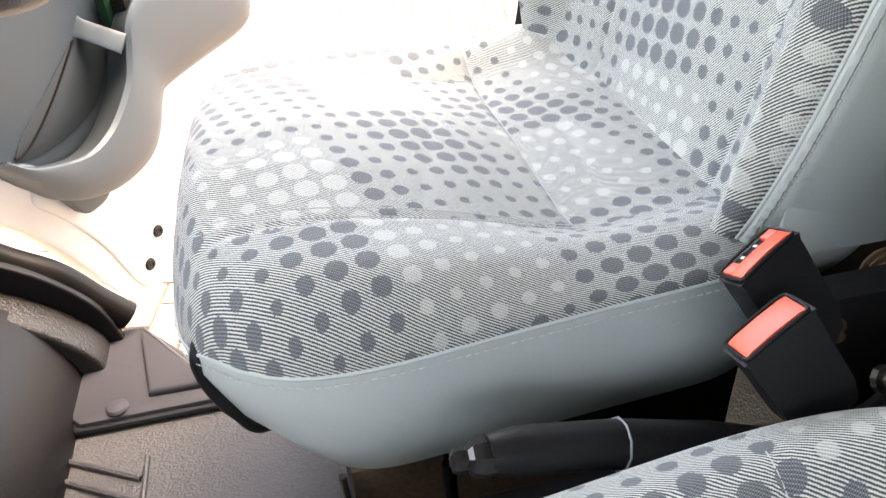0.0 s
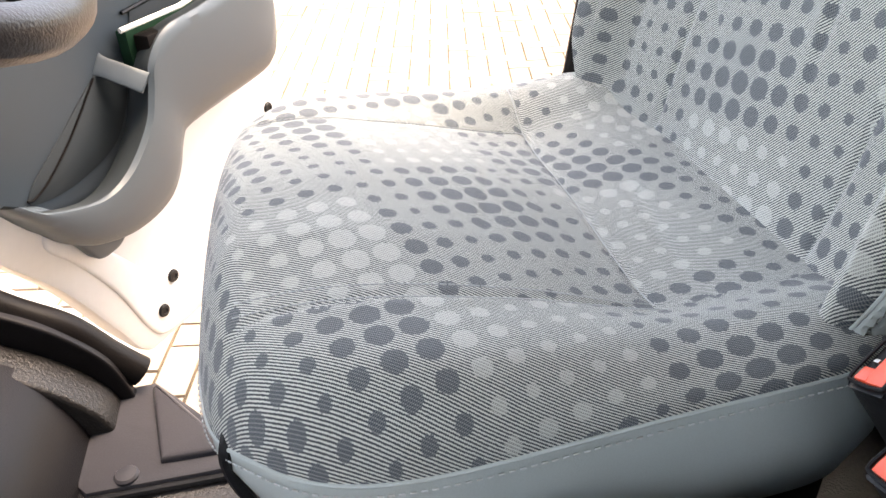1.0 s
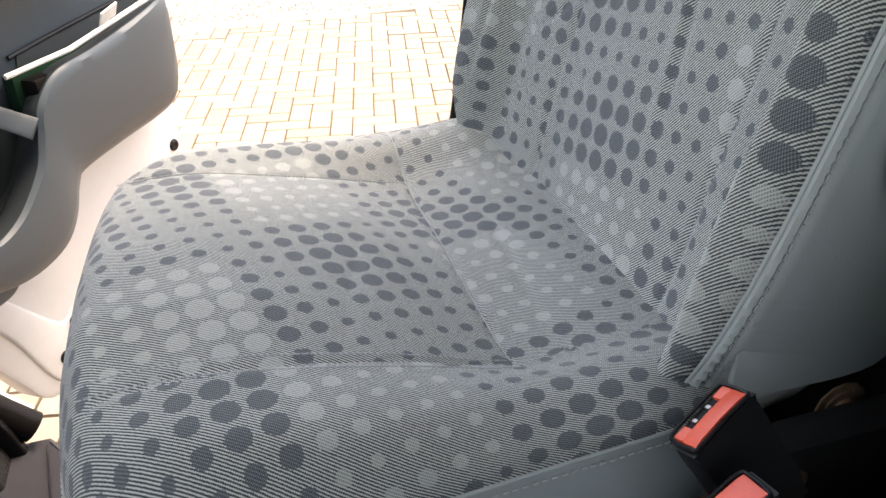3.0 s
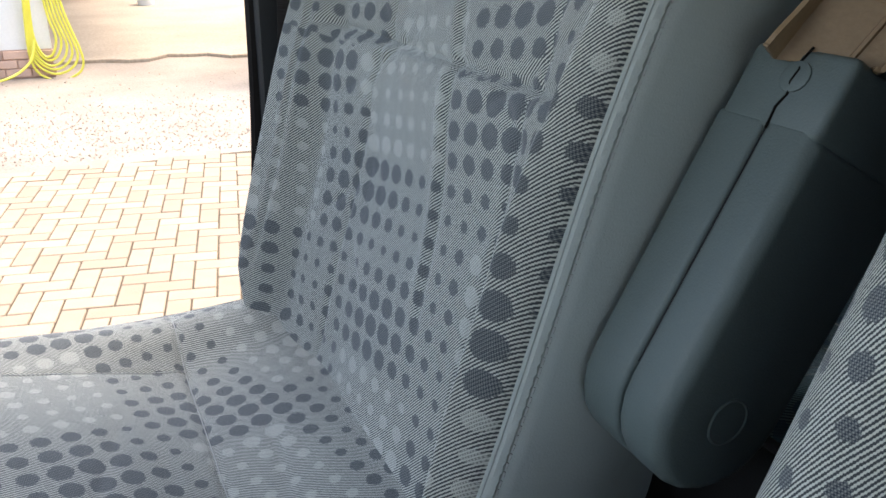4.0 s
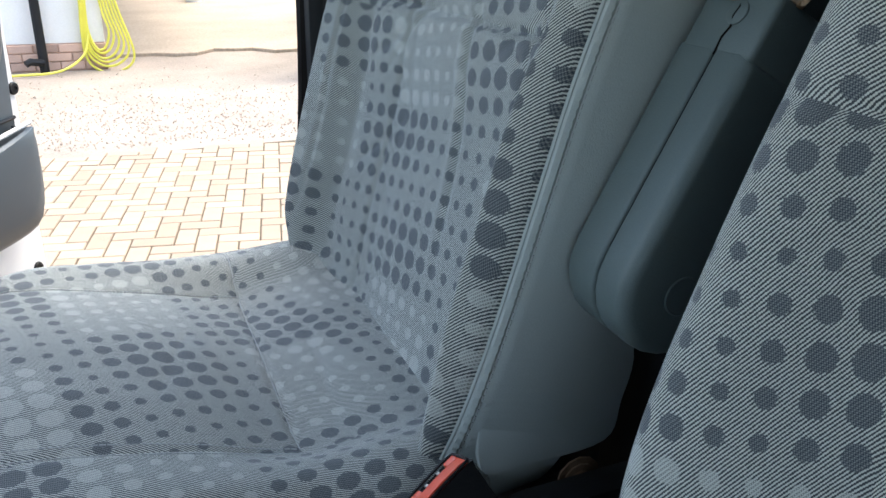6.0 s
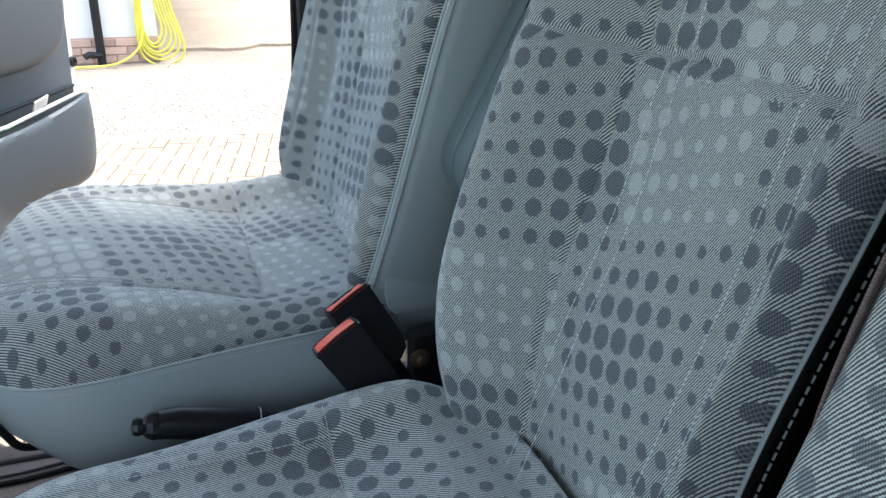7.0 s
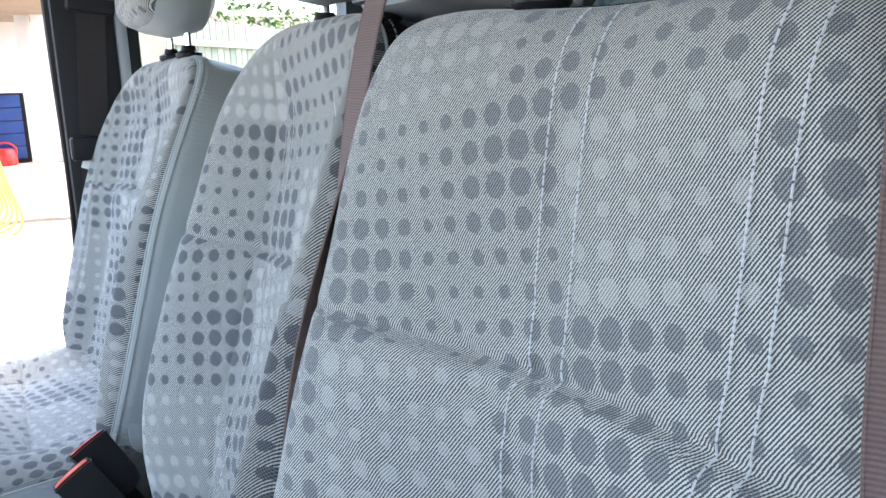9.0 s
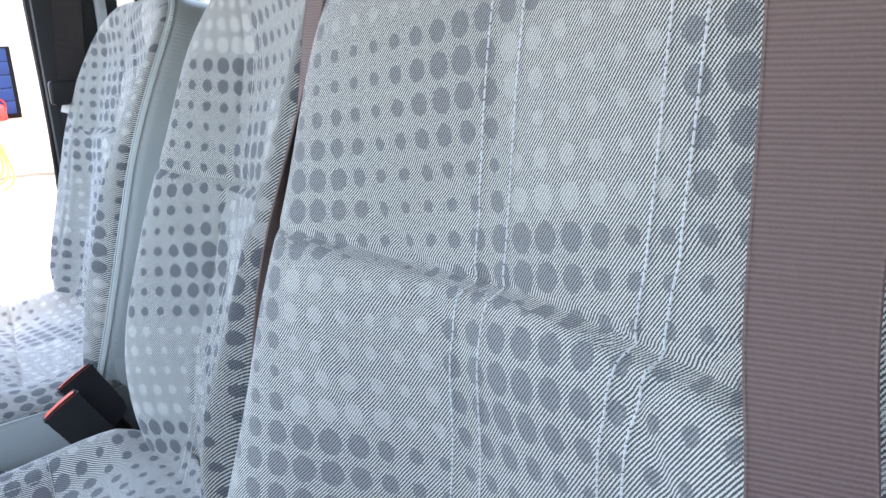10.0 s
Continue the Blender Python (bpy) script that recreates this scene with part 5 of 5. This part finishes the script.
part("rail", boxed(0.03, 0.46, 0.425, 0.455, 0.56, 0.60, None, 0.004), M_RUST, rail)
part("side_plate", boxed(0.064, 0.150, 0.436, 0.448, 0.59, 0.800, None, 0.003), M_RUST, rail, "brown stained steel plate")
part("flange", tubed([(0.062, 0.434, 0.60), (0.060, 0.433, 0.70), (0.056, 0.432, 0.803)], 0.004, False, 8), M_TIN, rail, "bare steel edge")
part("flange", tubed([(0.152, 0.434, 0.60), (0.153, 0.433, 0.70), (0.152, 0.432, 0.790)], 0.005, False, 8), M_BLACK, rail)
part("side_plate", boxed(0.160, 0.30, 0.430, 0.448, 0.59, 0.775, None, 0.003), M_RUST, rail, "brown stained steel plate")
part("stop", boxed(0.03, 0.05, 0.40, 0.47, 0.56, 0.66, None, 0.005), M_BLACK, rail)

# ---- steering wheel ----
wheel = thing("steering_wheel", (-0.30, 0.66, 1.25), "black steering wheel above the driver seat", "steering wheel")
WM = pose(-0.275, 0.665, 1.310, 0, 33, 0)
part("rim", tubed([WM @ Vector((0.197 * math.cos(a / 48 * 2 * math.pi), 0.197 * math.sin(a / 48 * 2 * math.pi), 0)) for a in range(48)], 0.0195, True, 12), M_WHEEL, wheel, "dark brown leather rim")
bm = bmesh.new()
lathe(bm, [(0.075, -0.05), (0.085, -0.02), (0.080, 0.008), (0.05, 0.016), (0.01, 0.018)], WM, 24)
part("hub", bm, M_BLACK, wheel)
for a in (20, 160, 270):
    c_, s_ = math.cos(radians(a + 90)), math.sin(radians(a + 90))
    part("spoke", tubed([WM @ Vector((0.07 * c_, 0.07 * s_, 0)), WM @ Vector((0.185 * c_, 0.185 * s_, 0))], 0.014, False, 8, 0.6), M_BLACK, wheel)
part("column", tubed([WM @ Vector((0, 0, -0.03)), WM @ Vector((0, 0, -0.45))], 0.045, False, 12), M_BLACK, wheel)

# ---- rear seat row ----
for k, (a, b) in enumerate(((0.44, 0.94), (-0.08, 0.42), (-0.60, -0.10))):
    rs = thing("rear_seat", (1.05, (a + b) / 2, 0.56), "blue-grey dotted cloth seat of the second row", "car seat", "rear seats")
    backrest(rs, a, b, M_FAB3, 16.0, 1.20, 1.0, 0.10, 1.72)
    cushion(rs, a, b, 0.960, 0.74, 1.20, M_FAB3, 0.12)
    part("seat_base", boxed(0.78, 1.18, a + 0.04, b - 0.04, 0.56, 0.86, None, 0.02), M_BLACK, rs)
shell_b = thing("bench_back_frame", (0.70, 0.2, 0.9), "dark grey plastic rear frame of the bench", "seat frame")
part("frame_plate", boxed(-0.012, 0.012, -0.90, 0.0, 0.0, 0.62, pose(0.620, 0.262, 0.93, 0, 18, 0), 0.01, 3), M_DARKPL, shell_b)

# ---- yard ----
pier = thing("garage_pier", (-1.2, 8.8, 0), "white rendered garage wall on a terracotta brick plinth", "wall")
part("render_coat", boxed(-3.2, 0.19, 8.62, 9.0, 0.26, 2.9, pose(0, 0, 0), 0.01), M_RENDER, pier)
for i in range(15):
    for r in range(3):
        x1 = 0.20 - i * 0.225 - 0.11 * (r % 2)
        part("brick", boxed(x1 - 0.215, x1, 8.60, 8.70, 0.005 + r * 0.085, 0.08 + r * 0.085, None, 0.004, 1), M_TERRA, pier)
part("plinth_core", boxed(-3.2, 0.185, 8.62, 9.0, -0.05, 0.26), M_TERRA, pier)
pipe = thing("downpipe", (-0.39, 8.5, 0), "black plastic downpipe with a small tap", "pipe")
part("pipe", tubed([(-0.39, 8.50, 0.0), (-0.385, 8.52, 0.7), (-0.40, 8.55, 2.8)], 0.045, False, 12), M_BLACK, pipe)
part("elbow", tubed([(-0.39, 8.47, 0.10), (-0.50, 8.42, 0.12), (-0.54, 8.40, 0.10)], 0.035, False, 8), M_BLACK, pipe)
hose = thing("garden_hose", (0.2, 8.58, 0.02), "yellow garden hose hanging in loops on the wall", "hose")
rh = random.Random(3)
for k in range(6):
    w = 0.10 + 0.028 * k
    cx = 0.14 + 0.014 * k
    low = 0.22 - 0.045 * k + rh.uniform(-0.02, 0.02)
    loop_ = [(cx - w * 0.55, 8.56 - 0.012 * k, 1.25), (cx - w * 0.8, 8.55 - 0.012 * k, 0.75), (cx - w * 0.9, 8.55, low + 0.18), (cx - w * 0.3, 8.54, low), (cx + w * 0.5, 8.54, low + 0.01), (cx + w, 8.54, low + 0.17), (cx + w * 0.55, 8.55, 0.62), (cx + w * 0.1, 8.56, 1.25)]
    part("coil", tubed(smooth_line(loop_, 6), 0.012, False, 8), M_HOSE, hose)
part("hose_end", tubed(smooth_line([(0.05, 8.52, 0.36), (-0.02, 8.45, 0.16), (-0.25, 8.35, 0.03), (-0.62, 8.30, 0.015), (-1.0, 8.28, 0.015)], 8), 0.012, False, 8), M_HOSE, hose)
part("hanger", boxed(0.06, 0.24, 8.55, 8.66, 1.24, 1.28, None, 0.01), M_BLACK, hose)
cab = thing("tool_cabinet", (0.45, 17.3, 0.05), "blue steel drawer cabinet in a dark frame", "cabinet")
part("body", boxed(0.02, 0.92, 17.10, 17.60, 0.028, 1.42, None, 0.01), M_BLACK, cab, "dark grey frame")
for k in range(5):
    dr = part("drawer", boxed(0.08, 0.84, 17.06, 17.12, 0.12 + 0.255 * k, 0.36 + 0.255 * k, None, 0.008), M_BLUE, cab, "blue drawer front")
    part("handle", boxed(0.20, 0.72, 17.035, 17.065, 0.325 + 0.255 * k, 0.345 + 0.255 * k, None, 0.004), M_BLUE, dr)
can = thing("watering_can", (0.5, 16.8, 0.05), "red plastic watering can on the concrete", "watering can")
bm = bmesh.new()
lathe(bm, [(0.20, 0.0), (0.22, 0.02), (0.21, 0.22), (0.17, 0.30), (0.10, 0.32), (0.09, 0.31)], pose(0.44, 16.85, 0.028), 24)
part("body", bm, M_CAN, can)
part("handle", tubed(smooth_line([(0.30, 16.85, 0.32), (0.34, 16.85, 0.44), (0.50, 16.85, 0.46), (0.64, 16.85, 0.36), (0.64, 16.85, 0.18)], 6), 0.018, False, 8), M_CAN, can)
part("spout", tubed([(0.36, 16.95, 0.12), (0.22, 17.0, 0.26), (0.10, 17.02, 0.42)], [0.04, 0.028, 0.022], False, 10), M_CAN, can)
gate = thing("white_boards", (1.2, 17.0, 0.05), "white painted boards standing by the garage opening", "boards")
part("board", boxed(0.93, 1.20, 16.9, 16.96, 0.02, 2.9, None, 0.006), M_RENDER, gate)
part("board", boxed(1.21, 1.50, 16.70, 16.76, 0.02, 2.9, pose(0, 0, 0, 0, 0, 0), 0.006), M_RENDER, gate)
plinth = thing("brick_kerb", (2.6, 17.0, 0.05), "two pinkish blocks beside the boards", "kerb")
for i in range(2):
    part("block", boxed(1.47 + i * 0.155, 1.62 + i * 0.155, 16.6, 16.82, 0.02, 0.42 - 0.05 * i, None, 0.012, 2), M_TERRA, plinth)
pot = thing("white_bucket", (1.82, 15.3, 0.05), "white plastic bucket with a stick standing in it", "bucket")
bm = bmesh.new()
lathe(bm, [(0.14, 0.0), (0.165, 0.36), (0.175, 0.37), (0.17, 0.355), (0.15, 0.05)], pose(1.80, 15.3, 0.028), 20)
part("body", bm, M_RENDER, pot)
part("stick", tubed([(1.80, 15.3, 0.08), (1.83, 15.35, 1.7)], 0.016, False, 8), M_BARK, pot)
garage = thing("garage", (2.0, 20.0, 0.05), "pale rendered garage behind the yard", "garage")
part("back_wall", boxed(-6, 1.5, 19.5, 19.7, 0.0, 3.2), M_RENDER, garage)
part("side_wall", boxed(1.5, 9, 22.5, 22.7, 0.0, 3.4), M_CONC, garage)
part("roof", boxed(-6, 1.6, 9.2, 19.8, 2.95, 3.1), M_CONC, garage)

# fence and shrubs beyond the side window
FA, FB = Vector((1.90, 7.37, 0)), Vector((7.2, 12.9, 0))
fence = thing("garden_fence", tuple(FA), "weathered pale green board fence", "fence")
fd = (FB - FA).normalized()
ang = math.degrees(math.atan2(fd.y, fd.x))
steps = int((FB - FA).length / 0.135)
for i in range(steps):
    p = FA + fd * (0.135 * i)
    part("board", boxed(0, 0.118, -0.01, 0.01, 0.1, 2.18 + 0.012 * math.sin(i * 2.3), pose(p.x, p.y, 0, 0, 0, ang), 0.003, 1), M_FENCE, fence)
for z in (0.5, 1.9):
    part("rail", boxed(0, (FB - FA).length, -0.05, -0.012, z, z + 0.07, pose(FA.x, FA.y, 0, 0, 0, ang), 0.004, 1), M_FENCE, fence)
rl = random.Random(11)
for k in range(4):
    c = FA + fd * (2.6 + 1.9 * k) + Vector((0.2, 2.2, 0))
    bush = thing("garden_shrub", tuple(c), "green garden shrub behind the fence", "shrub", "shrubs")
    bm = bmesh.new()
    for j in range(5):
        tube(bm, [c + Vector((rl.uniform(-0.1, 0.1), rl.uniform(-0.1, 0.1), 0)), c + Vector((rl.uniform(-0.5, 0.5), rl.uniform(-0.5, 0.5), 1.6 + rl.random()))], [0.04, 0.015], False, 6)
    part("stem", bm, M_BARK, bush)
    bm = bmesh.new()
    for j in range(900):
        q = Vector((rl.gauss(0, 0.45), rl.gauss(0, 0.45), rl.uniform(1.2, 2.75)))
        if q.xy.length > 1.0 - 0.28 * abs(q.z - 1.9):
            continue
        mq = Matrix.Translation(c + q) @ Euler((rl.uniform(-1, 1), rl.uniform(-1, 1), rl.uniform(0, 6.3))).to_matrix().to_4x4()
        s = rl.uniform(0.04, 0.085)
        vs = [bm.verts.new(mq @ Vector(v)) for v in ((-s, 0, 0), (0, -s * 0.5, 0.01), (s, 0, 0), (0, s * 0.5, 0.01))]
        bm.faces.new(vs)
    part("crown", bm, M_LEAF, bush)

# loose stones along the edge of the gravel
rs_ = random.Random(8)
bm = bmesh.new()
V0, F0 = [], []
base = [(1, 0, 0), (-1, 0, 0), (0, 1, 0), (0, -1, 0), (0, 0, 0.8), (0, 0, -0.6)]
faces = [(0, 2, 4), (2, 1, 4), (1, 3, 4), (3, 0, 4), (2, 0, 5), (1, 2, 5), (3, 1, 5), (0, 3, 5)]
for k in range(4200):
    x = rs_.uniform(-1.5, 4.0)
    y = 5.42 - 0.06 * x + abs(rs_.gauss(0, 1.1))
    s = rs_.uniform(0.003, 0.010)
    a = rs_.uniform(0, 6.3)
    o = len(V0)
    for vx, vy, vz in base:
        j = rs_.uniform(0.75, 1.25) * s
        V0.append((x + (vx * math.cos(a) - vy * math.sin(a)) * j, y + (vx * math.sin(a) + vy * math.cos(a)) * j, -0.010 + (vz + 0.4) * j))
    F0 += [tuple(i + o for i in f) for f in faces]
me = bpy.data.meshes.new("loose_stones")
me.from_pydata(V0, [], F0)
me.materials.append(M_STONE)
tagged(new("loose_stones", me), "loose pinkish gravel stones", "gravel", "", "stuff")
bm.free()

# ---- paving bricks, last ----
BU, BV = Vector((0.9796, -0.2011, 0)), Vector((0.2011, 0.9796, 0))
B0 = Vector((0.411, 3.30, 0)) - BU * 0.1 - BV * 0.2


def brick_mesh(seed):
    bm = bmesh.new()
    box(bm, -0.0465, 0.0465, -0.0965, 0.0965, -0.05, 0.0, None, 0.004, 1)
    me = bpy.data.meshes.new("brick")
    bm.to_mesh(me)
    bm.free()
    me.materials.append(M_BRICK)
    return me


paving = thing("brick_paving", (0.5, 3.5, 0), "buff block paving laid in herringbone", "paving", "", "structure")
rng = random.Random(5)
shared = brick_mesh(1)
rest = bmesh.new()
count = 0
for a in range(-70, 70):
    for b in range(-30, 30):
        for kind in (0, 1):
            cu, cv = (a + 2 * b + 0.5, -a + 2 * b + 1.0) if kind == 0 else (a + 2 * b + 2.0, -a + 2 * b + 1.5)
            p = B0 + BU * (cu * 0.1) + BV * (cv * 0.1)
            if not (-1.6 < p.x < 3.2 and 1.08 < p.y < 5.28 - 0.06 * p.x):
                continue
            ang = math.degrees(math.atan2(BU.y, BU.x)) + (0 if kind == 0 else 90)
            mm_ = pose(p.x, p.y, rng.uniform(-0.0015, 0.0015), rng.uniform(-0.5, 0.5), rng.uniform(-0.5, 0.5), ang + rng.uniform(-0.5, 0.5))
            if -0.55 < p.x < 1.15 and 2.35 < p.y < 5.0 and count < 300:
                ob = new("brick", shared)
                ob.parent = paving
                ob.matrix_parent_inverse = Matrix.Translation(paving.location).inverted()
                ob.matrix_basis = mm_
                count += 1
            else:
                lo = [rest.verts.new(mm_ @ Vector(q)) for q in ((-0.0468, -0.0968, -0.03), (0.0468, -0.0968, -0.03), (0.0468, 0.0968, -0.03), (-0.0468, 0.0968, -0.03))]
                hi = [rest.verts.new(mm_ @ Vector(q)) for q in ((-0.0448, -0.0948, 0), (0.0448, -0.0948, 0), (0.0448, 0.0948, 0), (-0.0448, 0.0948, 0))]
                rest.faces.new(hi)
                for k in range(4):
                    rest.faces.new((lo[k], lo[(k + 1) % 4], hi[(k + 1) % 4], hi[k]))
tagged(part("brick_field", rest, M_BRICK, paving, "", False), "", "", "", "stuff")
